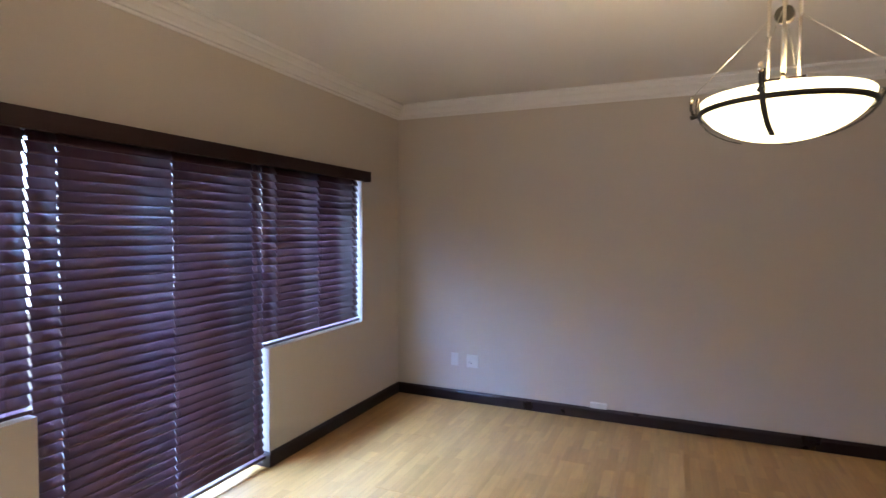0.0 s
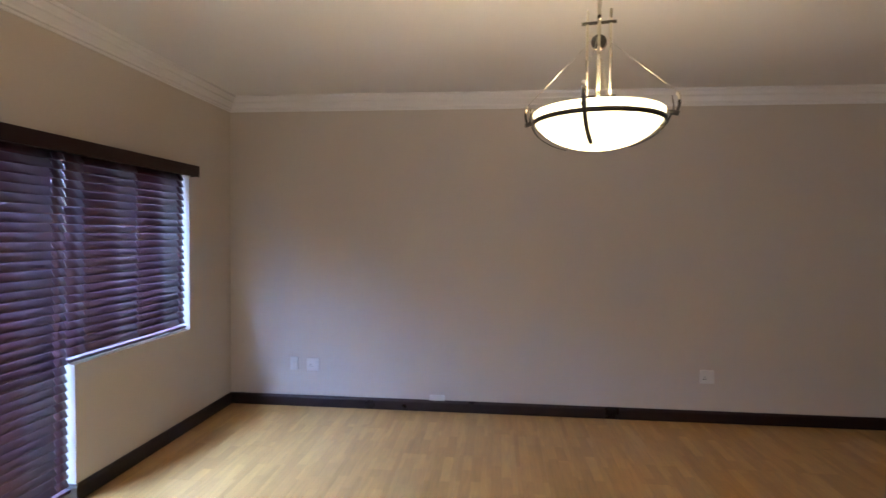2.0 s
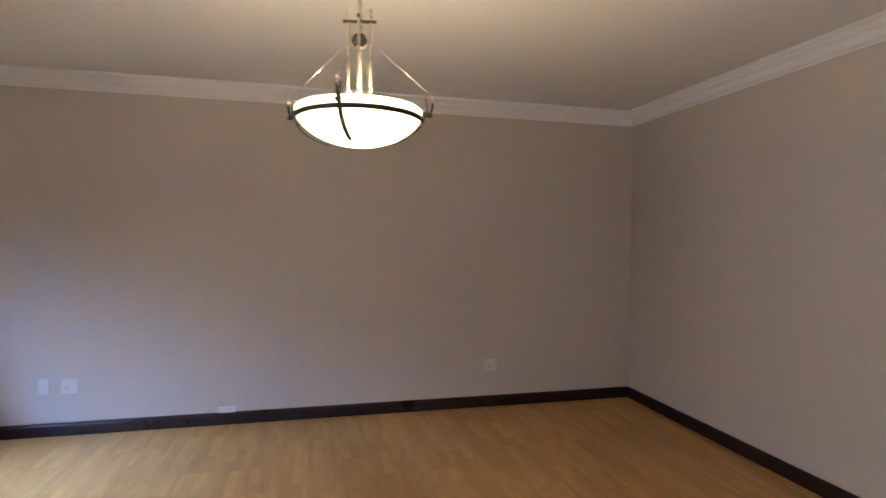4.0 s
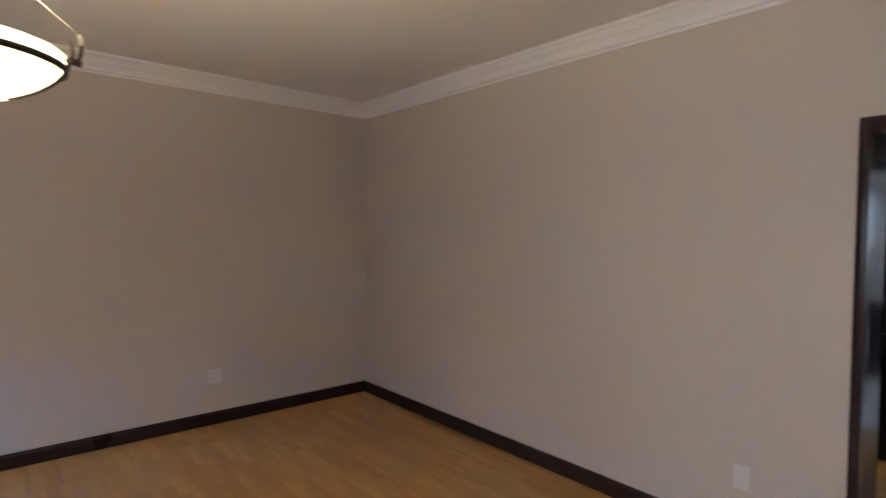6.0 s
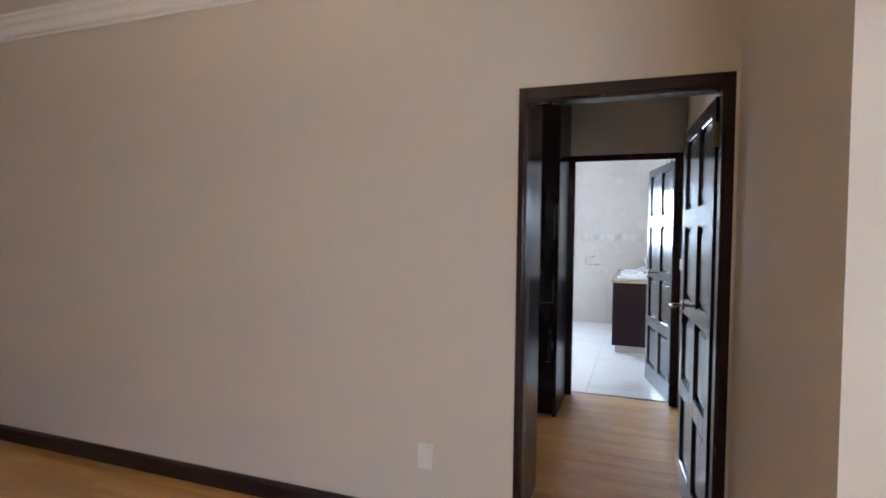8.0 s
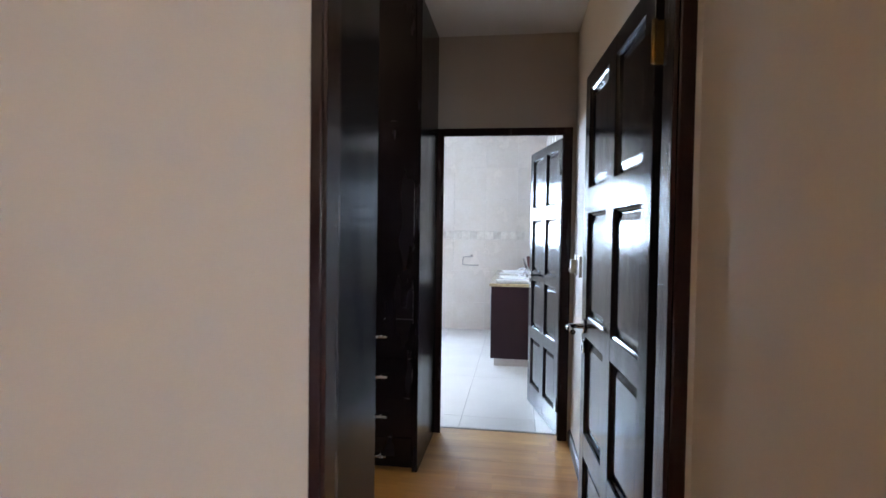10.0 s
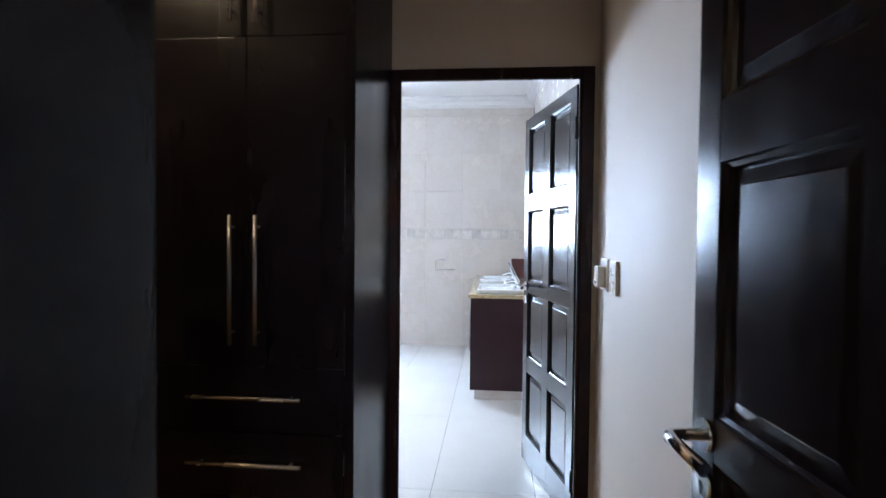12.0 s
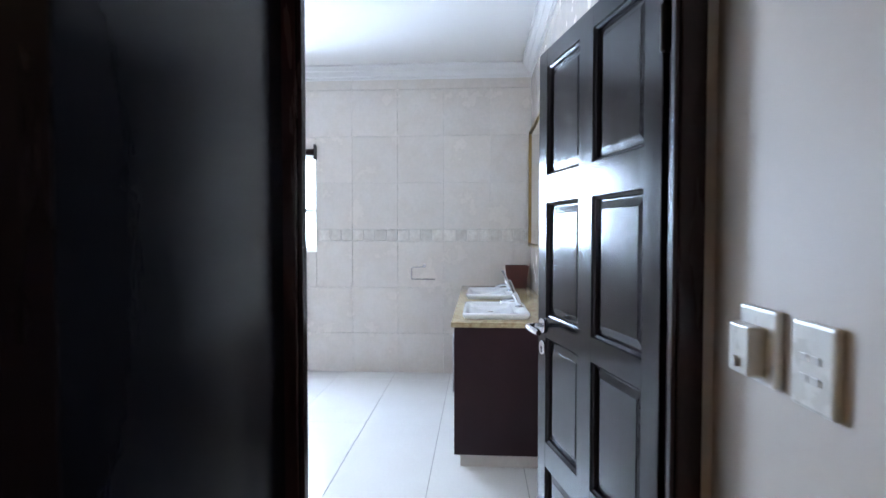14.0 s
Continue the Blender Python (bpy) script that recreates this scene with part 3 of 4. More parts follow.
def venetian(label, y0, y1, z0, z1, x, cords, pitch=0.0495):
    bl = thing("venetian_blind", label, "blind", pose(x, y0, 0), "bedroom blinds")
    me = slat_mesh("slat", y1 - y0, cords)
    n = round((z1 - 0.055 - z0 - 0.016) / pitch)
    pitch = (z1 - 0.055 - z0 - 0.016) / n
    rng = random.Random(int(y0 * 100))
    for k in range(n):
        s = new("slat", me)
        s.parent = bl
        s.location = (rng.uniform(-0.0004, 0.0004), rng.uniform(-0.003, 0.003), z1 - 0.055 - k * pitch)
        s.rotation_euler = (rng.uniform(-0.0002, 0.0002), radians(rng.uniform(-0.4, 0.4)), 0)
    part("head_rail", boxes((-0.028, 0.028, 0, y1 - y0, z1 - 0.035, z1), bevel=0.002), M_PELMET, bl)
    zb = z1 - 0.055 - n * pitch
    part("bottom_rail", boxes((-0.026, 0.026, 0, y1 - y0, zb - 0.010, zb + 0.008), bevel=0.004), M_SLAT, bl)
    for c in cords:
        for dx in (-0.024, 0.024):
            bm = bmesh.new()
            tube(bm, [(dx, c + 0.012, zb), (dx, c + 0.012, z1 - 0.03)], 0.0009, 5)
            part("ladder_cord", bm, M_CORD, bl)
    return bl


XBL = XW - 0.045
venetian("dark brown wooden venetian blind over the window, closed", WY0 + 0.01, DY0 - 0.004, SILL + 0.006, WIN_TOP, XBL, (0.15, 0.68, 1.20))
venetian("dark brown wooden venetian blind to the floor over the glazed door", DY0 + 0.004, DY1 - 0.016, FZ + 0.050, WIN_TOP, XBL, (0.120, 0.700, 1.285))
venetian("dark brown wooden venetian blind over the window, closed", DY1 - 0.010, WY1 - 0.014, SILL + 0.006, WIN_TOP, XBL, (0.135, 0.60, 1.07))

pel = thing("blind_pelmet", "long dark brown wooden pelmet over the blinds", "pelmet")
part("board", boxes((XW + 0.058, XW + 0.072, 0.23, 4.287, 1.940, 2.024), bevel=0.002), M_PELMET, pel)
part("top_board", boxes((XW + 0.0005, XW + 0.058, 0.244, 4.273, 2.006, 2.022)), M_PELMET, pel)
part("end_board", boxes((XW + 0.0005, XW + 0.058, 4.273, 4.287, 1.941, 2.023)), M_PELMET, pel)
part("end_board", boxes((XW + 0.0005, XW + 0.058, 0.23, 0.244, 1.941, 2.023)), M_PELMET, pel)


# ---- windows behind the blinds ----
def window(name, x, y0, y1, z0, z1, splits, rails, label, along=0.05, material=None):
    material = material or M_ALU
    w = tagged(new(name), label, "window", kind="structure")
    f = 0.045
    part("window_frame", boxes((x, x + along, y0, y1, z0, z0 + f), (x, x + along, y0, y1, z1 - f, z1),
                               (x, x + along, y0, y0 + f, z0 + f, z1 - f), (x, x + along, y1 - f, y1, z0 + f, z1 - f)), material, w)
    xs = [y0 + f] + [v for s in splits for v in (s - f / 2, s + f / 2)] + [y1 - f]
    for s in splits:
        part("mullion", boxes((x + 0.002, x + along - 0.002, s - f / 2, s + f / 2, z0 + f, z1 - f)), material, w)
    zs = [z0 + f] + [v for r in rails for v in (r - 0.02, r + 0.02)] + [z1 - f]
    for i in range(0, len(xs), 2):
        for r in rails:
            part("transom", boxes((x + 0.004, x + along - 0.004, xs[i], xs[i + 1], r - 0.02, r + 0.02)), material, w)
        for k in range(0, len(zs), 2):
            p = part("pane", boxes((x + along / 2 - 0.003, x + along / 2 + 0.003, xs[i], xs[i + 1], zs[k], zs[k + 1])), M_GLASS, w)
            p.visible_shadow = False
    return w


window("window_1", XW - 0.20, WY0, DY0 - 0.002, SILL, WIN_TOP, [], [], "dark aluminium window behind the blind")
window("window_2", XW - 0.20, DY0, DY1, FZ, WIN_TOP, [(DY0 + DY1) / 2], [], "dark aluminium glazed sliding door behind the blind")
window("window_3", XW - 0.20, DY1 + 0.002, WY1, SILL, WIN_TOP, [], [], "dark aluminium window behind the blind")
# added where it is never in view, to hold the fill daylight's opening
window("added_window_5", XW - 0.20, -2.25, -0.25, SILL, 2.15, [-1.25], [], "unseen dark aluminium window added to let in more daylight")
window("window_4", XB + 0.10, BWY0, BWY1, BWZ0, BWZ1, [(BWY0 + BWY1) / 2], [1.576], "white bathroom window, bright with daylight", 0.05, M_WHITEALU)


# ---- pendant lamp ----
def pendant():
    lampo = thing("pendant_lamp", "lit frosted glass bowl pendant with dark metal straps", "pendant lamp", pose(LX, LY, 0))
    R, depth = 0.198, 0.113
    prof = []
    for k in range(15):
        a = k / 14 * math.pi / 2
        prof.append((max(0.0006, R * math.sin(a)), RIM - depth * math.cos(a) ** 1.05 if k < 14 else RIM))
    inner = [(max(0.0004, r - 0.004), z + 0.004) for r, z in prof[::-1]]
    bm = bmesh.new()
    lathe(bm, prof + inner, 0, 0, 64)
    part("bowl", bm, M_BOWL, lampo, "lit frosted glass bowl")
    ring = bmesh.new()
    zr = RIM - 0.029
    rr = R * math.sqrt(max(0.0, 1 - ((RIM - zr) / depth) ** 2)) + 0.002
    sec = [(rr, zr - 0.006), (rr + 0.008, zr - 0.006), (rr + 0.009, zr + 0.006), (rr + 0.001, zr + 0.006), (rr, zr - 0.006)]
    lathe(ring, sec, 0, 0, 64)
    part("hoop", ring, M_BRONZE, lampo, "dark bronze hoop")
    for k in range(4):
        a = radians(-110.0 + 90 * k)
        c, s = math.cos(a), math.sin(a)
        st = bmesh.new()
        pts = []
        for q in range(9):
            u = 1.02 - 0.60 * q / 8
            rad = R * u + 0.012
            z = RIM - depth * math.sqrt(max(0.0, 1 - min(u, 1) ** 2)) - 0.005
            pts.append((rad, z))
        pts = [(R + 0.012, RIM + 0.034), (R + 0.017, RIM + 0.004)] + pts
        w = 0.0065
        prev = None
        for rad, z in pts:
            cur = []
            for dw, dr in ((-w, 0), (w, 0), (w, 0.004), (-w, 0.004)):
                cur.append(st.verts.new(((rad + dr) * c - dw * s, (rad + dr) * s + dw * c, z - dr * 0.3)))
            if prev:
                for j in range(4):
                    st.faces.new((prev[j], prev[(j + 1) % 4], cur[(j + 1) % 4], cur[j]))
            else:
                st.faces.new(cur)
            prev = cur
        st.faces.new(prev)
        strap = part("strap", st, M_BRONZE, lampo, "dark bronze strap")
        hk = bmesh.new()
        tube(hk, [((R + q) * c, (R + q) * s, RIM + z) for q, z in ((0.018, -0.016), (0.029, -0.010), (0.034, 0.006), (0.034, 0.022))], 0.0042, 8)
        tube(hk, [((R + 0.006) * c, (R + 0.006) * s, RIM - 0.012), ((R + 0.034) * c, (R + 0.034) * s, RIM - 0.020)], 0.007, 10)
        part("hook", hk, M_BRONZE, strap, "dark bronze hook and screw")
        tp = bmesh.new()
        tube(tp, [((R + q) * c, (R + q) * s, RIM + z) for q, z in ((0.034, 0.020), (0.033, 0.032), (0.029, 0.043))], 0.0052, 10)
        part("wire_clamp", tp, M_NICKEL, strap, "satin nickel wire clamp")
        wr = bmesh.new()
        tube(wr, [((R + 0.030) * c, (R + 0.030) * s, RIM + 0.042), (0.02 * c, 0.02 * s, 2.130)], 0.0006, 6)
        part("wire", wr, M_NICKEL, lampo, "thin steel suspension wire")
    for k in range(2):
        a = radians(-10 + 90 * k)
        c, s = math.cos(a), math.sin(a)
        for z in (1.952, 2.180):
            bb = bmesh.new()
            tube(bb, [(-0.052 * c, -0.052 * s, z + 0.0005 * k), (0.052 * c, 0.052 * s, z + 0.0005 * k)], 0.0055, 8)
            part("cross_bar", bb, M_BRONZE, lampo, "dark bronze cross bar")
        for sgn in (-1, 1):
            rd = bmesh.new()
            tube(rd, [(sgn * 0.035 * c, sgn * 0.035 * s, 1.91), (sgn * 0.035 * c, sgn * 0.035 * s, 2.220)], 0.0042, 10)
            part("rod", rd, M_NICKEL, lampo, "satin nickel rod")
    st = bmesh.new()
    tube(st, [(0, 0, 1.87), (0, 0, H_BED - 0.03)], 0.0065, 12)
    part("stem", st, M_NICKEL, lampo, "satin nickel stem")
    kn = bmesh.new()
    tube(kn, [(0.004, 0.010, 2.117), (-0.004, -0.016, 2.117)], 0.023, 24)
    part("knob", kn, M_BRONZE, lampo, "round dark bronze disc")
    ca = bmesh.new()
    lathe(ca, [(0.0005, H_BED - 0.034), (0.03, H_BED - 0.033), (0.058, H_BED - 0.02), (0.062, H_BED - 0.0005)], 0, 0, 32)
    part("canopy", ca, M_NICKEL, lampo)
    return lampo


pendant()


# ---- sockets and switches: plate on the plane y = 0 facing -y ----
def plate(name, label, m, w, h, extras, material, group="wall plates"):
    p = thing(name, label, "socket" if "socket" in name else "switch", m, group)
    part("cover", boxes((-w / 2, w / 2, -0.014, 0.0, -h / 2, h / 2), bevel=0.0065), material, p)
    for kind, x, z in extras:
        if kind == "rocker":
            part("rocker", boxes((x - 0.011, x + 0.011, -0.017, -0.0130, z - 0.016, z + 0.016), bevel=0.002), material, p)
        elif kind == "holes":
            # flat black discs, the darkness inside the pin holes painted on
            bm = bmesh.new()
            for dx, dz in ((-0.011, -0.006), (0.011, -0.006), (0, 0.012)):
                tube(bm, [(x + dx, -0.0138, z + dz), (x + dx, -0.0144, z + dz)], 0.0042, 12)
            part("pin_holes", bm, M_RECESS_SHADE, p)
        elif kind == "button":
            bm = bmesh.new()
            box(bm, x - 0.0085, x + 0.0085, -0.0165, -0.0135, z - 0.0055, z + 0.0055, bevel=0.001)
            part("button", bm, M_PLATE, p)
        elif kind == "box":
            part("timer_body", boxes((x - 0.033, x + 0.033, -0.042, -0.0135, z - 0.042, z + 0.042), bevel=0.004), M_CREAM, p, "cream dimmer body")
            bm = bmesh.new()
            tube(bm, [(x - 0.006, -0.041, z - 0.022), (x - 0.006, -0.049, z - 0.022)], 0.010, 20)
            part("dial", bm, M_PLATE, p)
    return p


plate("wall_switch", "narrow white blank switch plate low on the wall", pose(-1.598, YN, 0.361), 0.072, 0.118, [("rocker", 0, 0)], M_PLATE)
plate("wall_socket", "white double wall socket above the skirting", pose(-1.427, YN, 0.356), 0.112, 0.118, [("holes", -0.02, -0.012), ("rocker", 0.03, 0.03)], M_PLATE)
plate("wall_socket", "white wall socket above the skirting", pose(1.9075, YN, 0.361), 0.112, 0.112, [("holes", -0.02, -0.012), ("rocker", 0.03, 0.03)], M_PLATE)
plate("wall_switch", "narrow cream switch plate low beside the door", pose(XE, 1.538, 0.347, 0, 0, -90), 0.074, 0.118, [("rocker", 0, 0)], M_PLATE)
SK = math.degrees(math.atan2(PY1 - PY0, XD - XE - WT))


def on_passage(x):
    return PY0 + (PY1 - PY0) * (x - XE - WT) / (XD - XE - WT)


plate("wall_switch", "cream plate with a boxy dimmer on the passage wall", pose(5.500, on_passage(5.500), 1.170, 0, 0, 180 + SK), 0.118, 0.128, [("box", -0.005, -0.008)], M_CREAM)
plate("wall_switch", "cream four-button switch plate on the passage wall", pose(5.352, on_passage(5.352), 1.168, 0, 0, 180 + SK), 0.100, 0.128,
      [("button", -0.014, 0.012), ("button", 0.014, 0.012), ("button", -0.014, -0.018), ("button", 0.014, -0.018)], M_CREAM)
jb = thing("junction_box", "small white cable box on top of the skirting", "junction box", pose(-0.320, YN, 0.080))
part("body", boxes((-0.065, 0.065, -0.024, 0.0, 0.0, 0.045), bevel=0.003), M_PLATE, jb)
part("lid", boxes((-0.060, 0.060, -0.028, -0.024, 0.004, 0.041), bevel=0.0015), M_PLATE, jb)


# ---- vanity ----
VX0, VX1, VY1, VY0 = 7.607, XB - 0.014, 0.909, YBS + 0.012
ZT = 0.850
van = thing("vanity_cabinet", "dark wenge bathroom vanity on a tiled plinth", "cabinet")
part("carcass", boxes((VX0 + 0.012, VX1, VY0, VY1 - 0.02, 0.08, ZT - 0.030)), M_VANITY, van)
part("side_panel", boxes((VX0, VX0 + 0.012, VY0, VY1, 0.08, ZT - 0.030), bevel=0.001), M_VANITY, van)
nd = 4
for k in range(nd):
    a = VX0 + 0.014 + (VX1 - VX0 - 0.016) * k / nd
    b = VX0 + 0.014 + (VX1 - VX0 - 0.016) * (k + 1) / nd
    dr = part("door", boxes((a + 0.0015, b - 0.0015, VY1 - 0.02, VY1 - 0.002, 0.083, ZT - 0.034), bevel=0.001), M_VANITY, van)
    bm = bmesh.new()
    hx = b - 0.05 if k % 2 == 0 else a + 0.05
    tube(bm, [(hx, VY1 + 0.026, 0.30), (hx, VY1 + 0.026, 0.68)], 0.006, 10)
    for z in (0.34, 0.64):
        tube(bm, [(hx, VY1 - 0.003, z), (hx, VY1 + 0.026, z)], 0.004, 8)
    part("handle", bm, M_STEEL, dr, "brushed steel bar handle")
part("plinth", boxes((VX0 + 0.03, VX1, VY0, VY1 - 0.035, 0.0, 0.08), bevel=0.001), M_TILE, van, "beige tiled plinth")

solid("vanity_countertop", boxes((VX0 - 0.022, VX1, VY0, VY1 + 0.018, ZT - 0.030, ZT), bevel=0.003), M_GRANITE,
      "yellow beige speckled granite vanity top", "countertop")


def basin(m):
    b = thing("wash_basin", "white rectangular ceramic drop-in wash basin", "basin", m, "vanity basins")
    L, W = 0.58, 0.40
    bm = bmesh.new()

    def ring(l, w, z, r, n=5, dx=0.0, dy=0.0):
        out = []
        for cx, cy, a0 in ((l / 2 - r, w / 2 - r, 0), (-l / 2 + r, w / 2 - r, 90), (-l / 2 + r, -w / 2 + r, 180), (l / 2 - r, -w / 2 + r, 270)):
            for k in range(n):
                a = radians(a0 + 90 * k / (n - 1))
                out.append(bm.verts.new((cx + r * math.cos(a) + dx, cy + r * math.sin(a) + dy, z)))
        return out

    prev = None
    for l, w, z, r, dy in ((L - 0.02, W - 0.02, 0.0005, 0.05, 0), (L - 0.004, W - 0.004, 0.012, 0.055, 0), (L, W, 0.024, 0.055, 0), (L - 0.006, W - 0.006, 0.032, 0.055, 0),
                           (L - 0.03, W - 0.03, 0.034, 0.05, 0), (L - 0.10, W - 0.11, 0.032, 0.045, 0.03), (L - 0.115, W - 0.125, 0.024, 0.045, 0.03),
                           (L - 0.14, W - 0.15, 0.010, 0.045, 0.03), (L - 0.18, W - 0.19, 0.004, 0.04, 0.03), (0.06, 0.06, 0.002, 0.028, 0.03)):
        cur = ring(l, w, z, r, dy=dy)
        if prev:
            for k in range(len(cur)):
                f = bm.faces.new((prev[k], prev[(k + 1) % len(cur)], cur[(k + 1) % len(cur)], cur[k]))
                f.smooth = True
        prev = cur
    bm.faces.new(prev)
    part("bowl", bm, M_CERAMIC, b)
    bm = bmesh.new()
    tube(bm, [(0, 0.03, 0.0025), (0, 0.03, 0.006)], 0.022, 20)
    part("waste", bm, M_CHROME, b, "chrome waste")
    tap = bmesh.new()
    y0 = -W / 2 + 0.045
    tube(tap, [(0, y0, 0.033), (0, y0, 0.040)], 0.027, 20)
    tube(tap, [(0, y0, 0.038), (0, y0 + 0.008, 0.060), (0, y0 + 0.034, 0.118), (0, y0 + 0.038, 0.126)], 0.019, 20)
    tube(tap, [(0, y0 + 0.018, 0.078), (0, y0 + 0.05, 0.086), (0, y0 + 0.10, 0.074), (0, y0 + 0.125, 0.060)], 0.0115, 14)
    mix = part("mixer_tap", tap, M_CHROME, b, "chrome mixer tap")
    lev = bmesh.new()
    box(lev, -0.013, 0.013, -0.012, 0.012, 0.0, 0.115, bevel=0.004)
    lv = part("lever", lev, M_CHROME, mix, "flat chrome tap lever")
    lv.matrix_local = Matrix.Translation((0, y0 + 0.022, 0.100)) @ Matrix.Rotation(radians(-24), 4, 'X')
    return b


bs = basin(pose(7.98, 0.665, ZT))
copy_thing(bs, pose(8.94, 0.665, ZT))

cad = thing("wooden_box", "maroon wooden tissue box standing on the vanity top", "box", pose(9.55, 0.420, ZT))
bm = bmesh.new()
vs = []
for z, h in ((0.0, 0.085), (0.205, 0.108)):
    vs.append([bm.verts.new((sx * h * 0.8, sy * h, z)) for sx, sy in ((-1, -1), (1, -1), (1, 1), (-1, 1))])
for k in range(4):
    bm.faces.new((vs[0][k], vs[0][(k + 1) % 4], vs[1][(k + 1) % 4], vs[1][k]))
bm.faces.new(vs[0])
inn = [bm.verts.new((v.co.x * 0.9, v.co.y * 0.9, 0.205)) for v in vs[1]]
bot = [bm.verts.new((v.co.x * 0.86, v.co.y * 0.86, 0.02)) for v in vs[1]]
for k in range(4):
    bm.faces.new((vs[1][k], vs[1][(k + 1) % 4], inn[(k + 1) % 4], inn[k]))
    bm.faces.new((inn[k], inn[(k + 1) % 4], bot[(k + 1) % 4], bot[k]))
bm.faces.new(bot)
part("body", bm, M_BOX, cad)

# mirror on the wall over the vanity
mir = thing("wall_mirror", "large wall mirror in a thin dark gilt frame", "mirror")
MX0, MX1, MZ0, MZ1, MY = 7.85, 9.64, 1.230, 2.30, YBS + 0.0095
f = 0.028
for b in ((MX0, MX1, MY, MY + 0.026, MZ0, MZ0 + f), (MX0, MX1, MY, MY + 0.026, MZ1 - f, MZ1),
          (MX0, MX0 + f, MY, MY + 0.026, MZ0 + f, MZ1 - f), (MX1 - f, MX1, MY, MY + 0.026, MZ0 + f, MZ1 - f)):
    part("frame", boxes(b, bevel=0.004), M_BRASS, mir, "thin dark gilt frame")
part("glass", boxes((MX0 + f, MX1 - f, MY, MY + 0.012, MZ0 + f, MZ1 - f)), M_MIRROR, mir, "silvered mirror glass")

# towel holder on the back wall
th = thing("towel_holder", "square open chrome towel holder on beige tiles", "towel holder", pose(XB - 0.009, 1.300, -0.031))
bm = bmesh.new()
tube(bm, [(0, -0.012, 1.072), (-0.045, -0.012, 1.072)], 0.016, 16)
part("mount", bm, M_CHROME, th)
bm = bmesh.new()
tube(bm, [(-0.045, -0.02, 1.062), (-0.045, 0.095, 1.058), (-0.045, 0.108, 1.048), (-0.045, 0.112, 0.955), (-0.045, 0.105, 0.945), (-0.045, -0.118, 0.945)], 0.0055, 10)
part("bar", bm, M_CHROME, th)

# dark blind box over the bathroom window
bb = thing("roller_blind", "rolled up dark roller blind over the bathroom window", "blind", pose(XB - 0.009, (BWY0 + BWY1) / 2, 2.06))
bm = bmesh.new()
tube(bm, [(-0.045, -(BWY1 - BWY0) / 2 - 0.005, 0.07), (-0.045, (BWY1 - BWY0) / 2 + 0.005, 0.07)], 0.030, 20)
part("roll", bm, M_PELMET, bb)
for sgn in (-1, 1):
    part("bracket", boxes((-0.085, 0.0, sgn * (BWY1 - BWY0) / 2 + sgn * 0.006 - 0.003, sgn * (BWY1 - BWY0) / 2 + sgn * 0.006 + 0.003, 0.0, 0.14)), M_ALU, bb)

# garden outside the bathroom window
hd = bmesh.new()
rng = random.Random(4)
for k in range(900):
    y, z = rng.uniform(0.5, 8.5), rng.uniform(0, 1)
    z = z * (1.15 + 0.3 * math.sin(y * 1.7) + rng.uniform(-0.2, 0.3))
    x = XB + 4.2 + rng.uniform(0, 0.9)
    r = rng.uniform(0.05, 0.14)
    q = Euler((rng.uniform(0, 6), rng.uniform(0, 6), rng.uniform(0, 6))).to_matrix()
    vv = [hd.verts.new(Vector((x, y, z - 0.1)) + q @ Vector(p)) for p in ((-r, 0, 0), (0, -r * 0.45, 0.02), (r, 0, 0), (0, r * 0.45, 0.02))]
    hd.faces.new(vv)
solid("garden_hedge", hd, M_HEDGE, "green leafy garden shrubs outside the bathroom window", "shrub", kind="stuff")

solid("backdrop", boxes((XB + 7.0, XB + 7.05, -6, 14, -0.12, 9)), emissive("bright_hazy_sky", (0.86, 0.95, 1.0), 11.0), "bright hazy sky beyond the bathroom window", "sky", kind="structure")


solid("backdrop", boxes((XW - 9.05, XW - 9.0, -8, 13, -0.12, 8)), emissive("bright_hazy_garden", (0.80, 0.92, 1.0), 7.0), "bright hazy distance beyond the bedroom windows", "sky", kind="structure")


# ---- floor boards, tiles and mosaic: one mesh for alike pieces ----
def piece_mesh(name, w, l, h, material, bevel=0.0012):
    bm = bmesh.new()
    lo = [bm.verts.new(p) for p in ((0, 0, -h), (w, 0, -h), (w, l, -h), (0, l, -h))]
    mi = [bm.verts.new(p) for p in ((0, 0, -bevel), (w, 0, -bevel), (w, l, -bevel), (0, l, -bevel))]
    up = [bm.verts.new(p) for p in ((bevel, bevel, 0), (w - bevel, bevel, 0), (w - bevel, l - bevel, 0), (bevel, l - bevel, 0))]
    for a, b in ((lo, mi), (mi, up)):
        for k in range(4):
            bm.faces.new((a[k], a[(k + 1) % 4], b[(k + 1) % 4], b[k]))
    bm.faces.new(up)
    return mesh_of(name, bm, material)


PIECES = {}


def piece(name, key, w, l, h, material, parent, m, bevel=0.0012):
    k = (key, round(w, 3), round(l, 3))
    if k not in PIECES:
        PIECES[k] = piece_mesh(name, w, l, h, material, bevel)
    ob = new(name, PIECES[k])
    ob.parent = parent
    ob.matrix_local = m
    return ob


BW, BL = 0.193, 1.29


def boards(x0, x1, y0, y1, z, seed):
    rng = random.Random(seed)
    x = x0
    while x < x1 - 0.01:
        w = min(BW, x1 - x)
        y = y0 - rng.choice((0.15, 0.43, 0.71, 0.99))
        while y < y1:
            a, b = max(y, y0), min(y + BL, y1)
            if b - a > 0.03:
                piece("floor_board", "board", w - 0.0004, b - a - 0.0004, 0.008, M_OAK, floor_bed, pose(x, a, z), 0.0005)
            y += BL
        x += BW


boards(XW, XE + 0.06, YR, YN, FZ, 1)
boards(XW - 0.2, XW, DY0, DY1, FZ, 5)
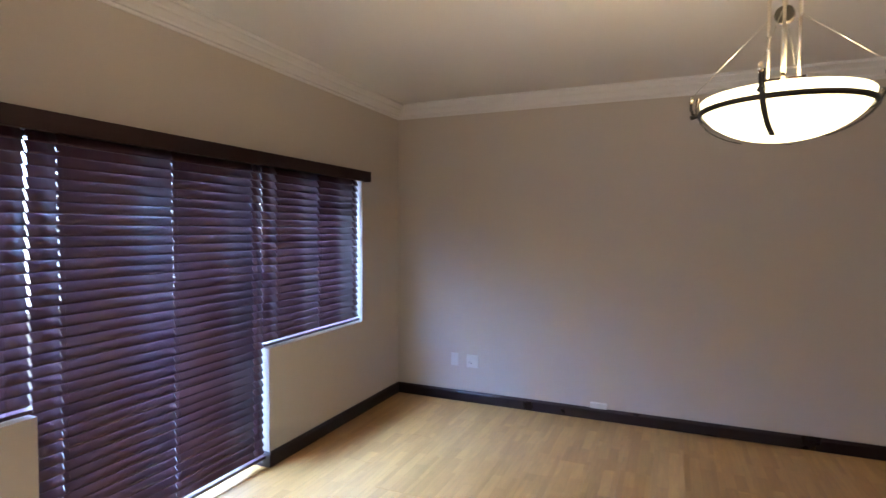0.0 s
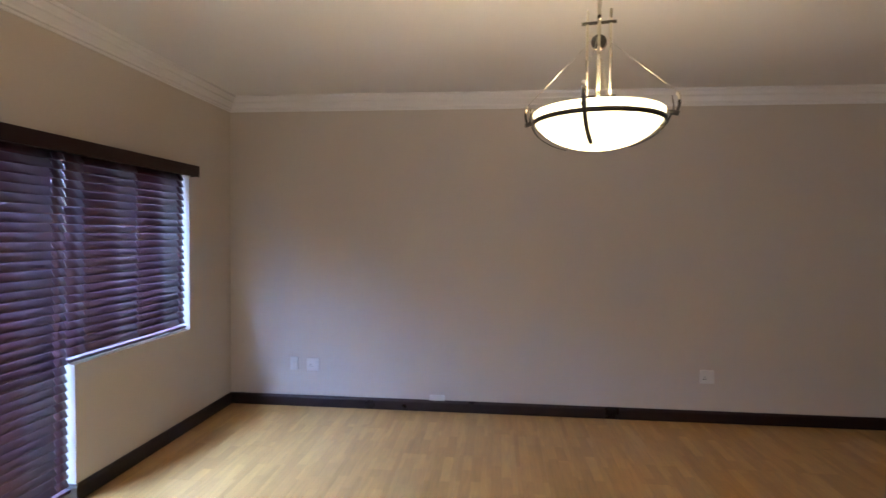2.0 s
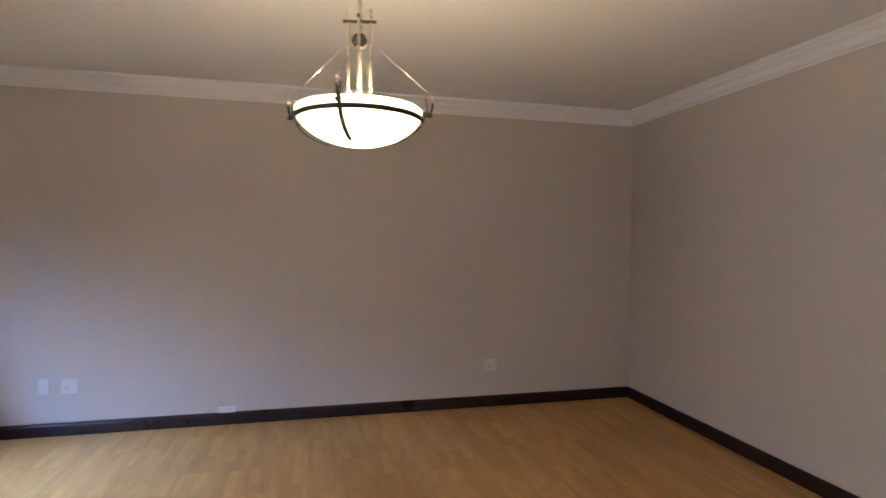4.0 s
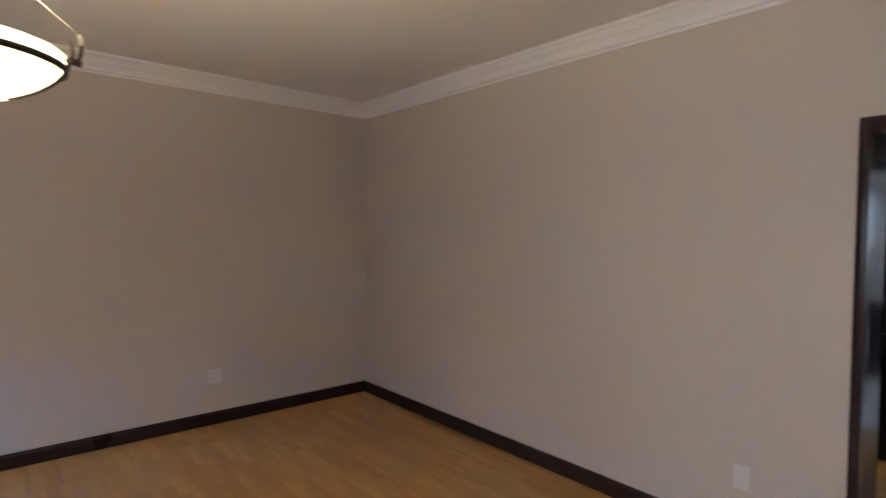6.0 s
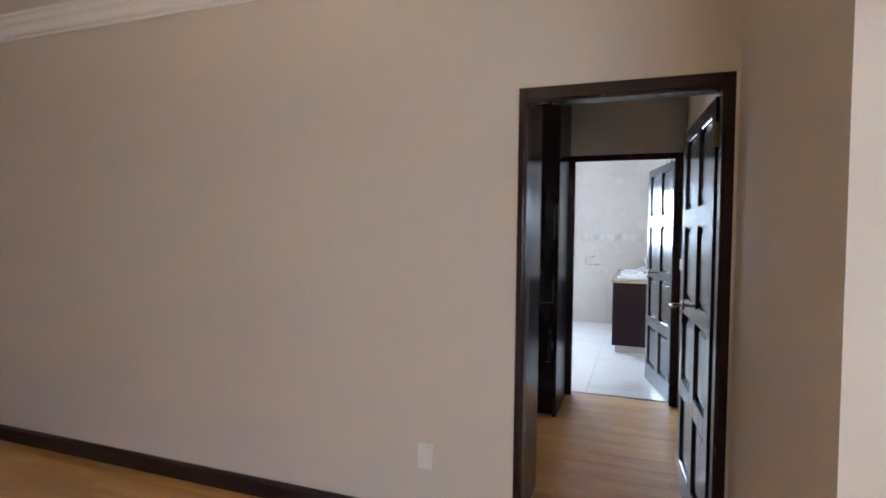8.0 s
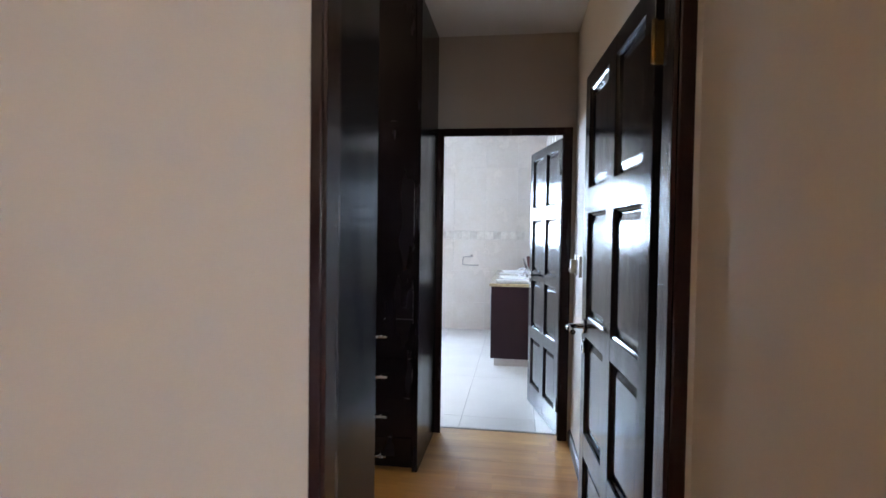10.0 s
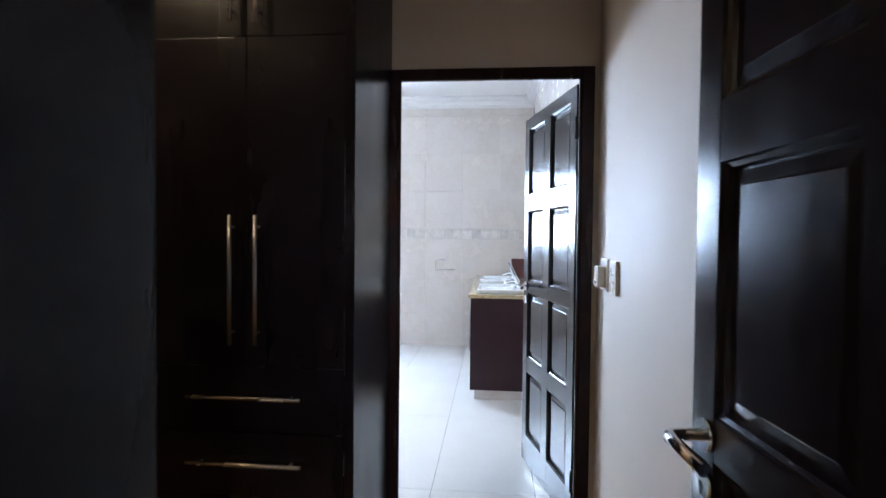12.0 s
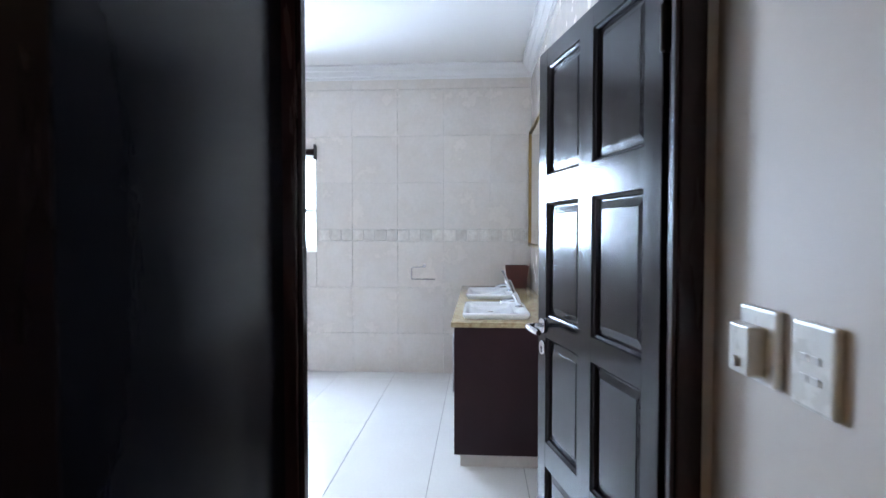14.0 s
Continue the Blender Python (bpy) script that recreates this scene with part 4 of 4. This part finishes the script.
boards(XW, XR, YS0, YR, FZ, 2)
boards(XE + 0.06, XD_IN - 0.02, 0.10, 3.19, 0.0, 3)

T = 0.443
G = 0.003


def cut(a0, a1, origin, step):
    """The spans between the joints origin + k * step that lie within a0 and a1."""
    k = math.floor((a0 - origin) / step)
    out = []
    while origin + k * step < a1 - 1e-6:
        lo, hi = max(a0, origin + k * step), min(a1, origin + (k + 1) * step)
        if hi - lo > 0.012:
            out.append((lo, hi))
        k += 1
    return out


for (a, b) in cut(XD_IN, XB, XD_IN + 0.25, 1.12):
    for (c, d) in cut(YBS, YBN, 1.041, 0.532):
        piece("floor_tile", "ftile", b - a - 0.0012, d - c - G, 0.006, M_FTILE, floor_bath, pose(a, c, 0), 0.0008)

ROWS_Z = [(0.0, 0.384), (0.384, 0.827), (0.827, 1.270), (1.394, 1.837), (1.837, 2.280), (2.280, 2.723), (2.723, H_BATH - 0.10)]
for (z0, z1) in ROWS_Z:
    for (c, d) in cut(YBS + 0.008, YBN, 1.103, T):
        for (e, f2, lo, hi) in (((c, d, z0, z1),) if d <= BWY0 or c >= BWY1 or z1 <= BWZ0 or z0 >= BWZ1 else
                                tuple(q for q in ((c, min(d, BWY0), z0, z1), (max(c, BWY1), d, z0, z1),
                                                  (max(c, BWY0), min(d, BWY1), z0, min(z1, BWZ0)), (max(c, BWY0), min(d, BWY1), max(z0, BWZ1), z1))
                                      if q[1] - q[0] > 0.012 and q[3] - q[2] > 0.012)):
            m = Matrix.Translation((XB - 0.008, f2 - G / 2, lo + G / 2)) @ Matrix(((0, 0, -1, 0), (-1, 0, 0, 0), (0, 1, 0, 0), (0, 0, 0, 1)))
            piece("wall_tile", "wtile", f2 - e - G, hi - lo - G, 0.008, M_TILE, wall_b, m)
    for (c, d) in cut(XD_IN, XB - 0.008, 6.05, T):
        m = Matrix.Translation((d - G / 2, YBS + 0.008, z0 + G / 2)) @ Matrix(((-1, 0, 0, 0), (0, 0, 1, 0), (0, 1, 0, 0), (0, 0, 0, 1)))
        piece("wall_tile", "wtile", d - c - G, z1 - z0 - G, 0.008, M_TILE, wall_bs, m)

for (c, d) in cut(YBS + 0.008, BWY0, 1.103, 0.1107):
    m = Matrix.Translation((XB - 0.008, d - 0.003, 1.2795)) @ Matrix(((0, 0, -1, 0), (-1, 0, 0, 0), (0, 1, 0, 0), (0, 0, 0, 1)))
    piece("mosaic_tile", "mosaic", d - c - 0.006, 0.105, 0.008, M_MOSAIC, wall_b, m, 0.002)
for (c, d) in cut(XD_IN, XB - 0.008, 6.05, 0.1107):
    m = Matrix.Translation((d - 0.003, YBS + 0.008, 1.2795)) @ Matrix(((-1, 0, 0, 0), (0, 0, 1, 0), (0, 1, 0, 0), (0, 0, 0, 1)))
    piece("mosaic_tile", "mosaic", d - c - 0.006, 0.105, 0.008, M_MOSAIC, wall_bs, m, 0.002)
for nm, b, par in (("mosaic_border", (XB - 0.009, XB, YBS + 0.008, BWY0, 1.2705, 1.2765), wall_b), ("mosaic_border", (XB - 0.009, XB, YBS + 0.008, BWY0, 1.3870, 1.3930), wall_b)):
    part(nm, boxes(b), M_MOSAIC, par)
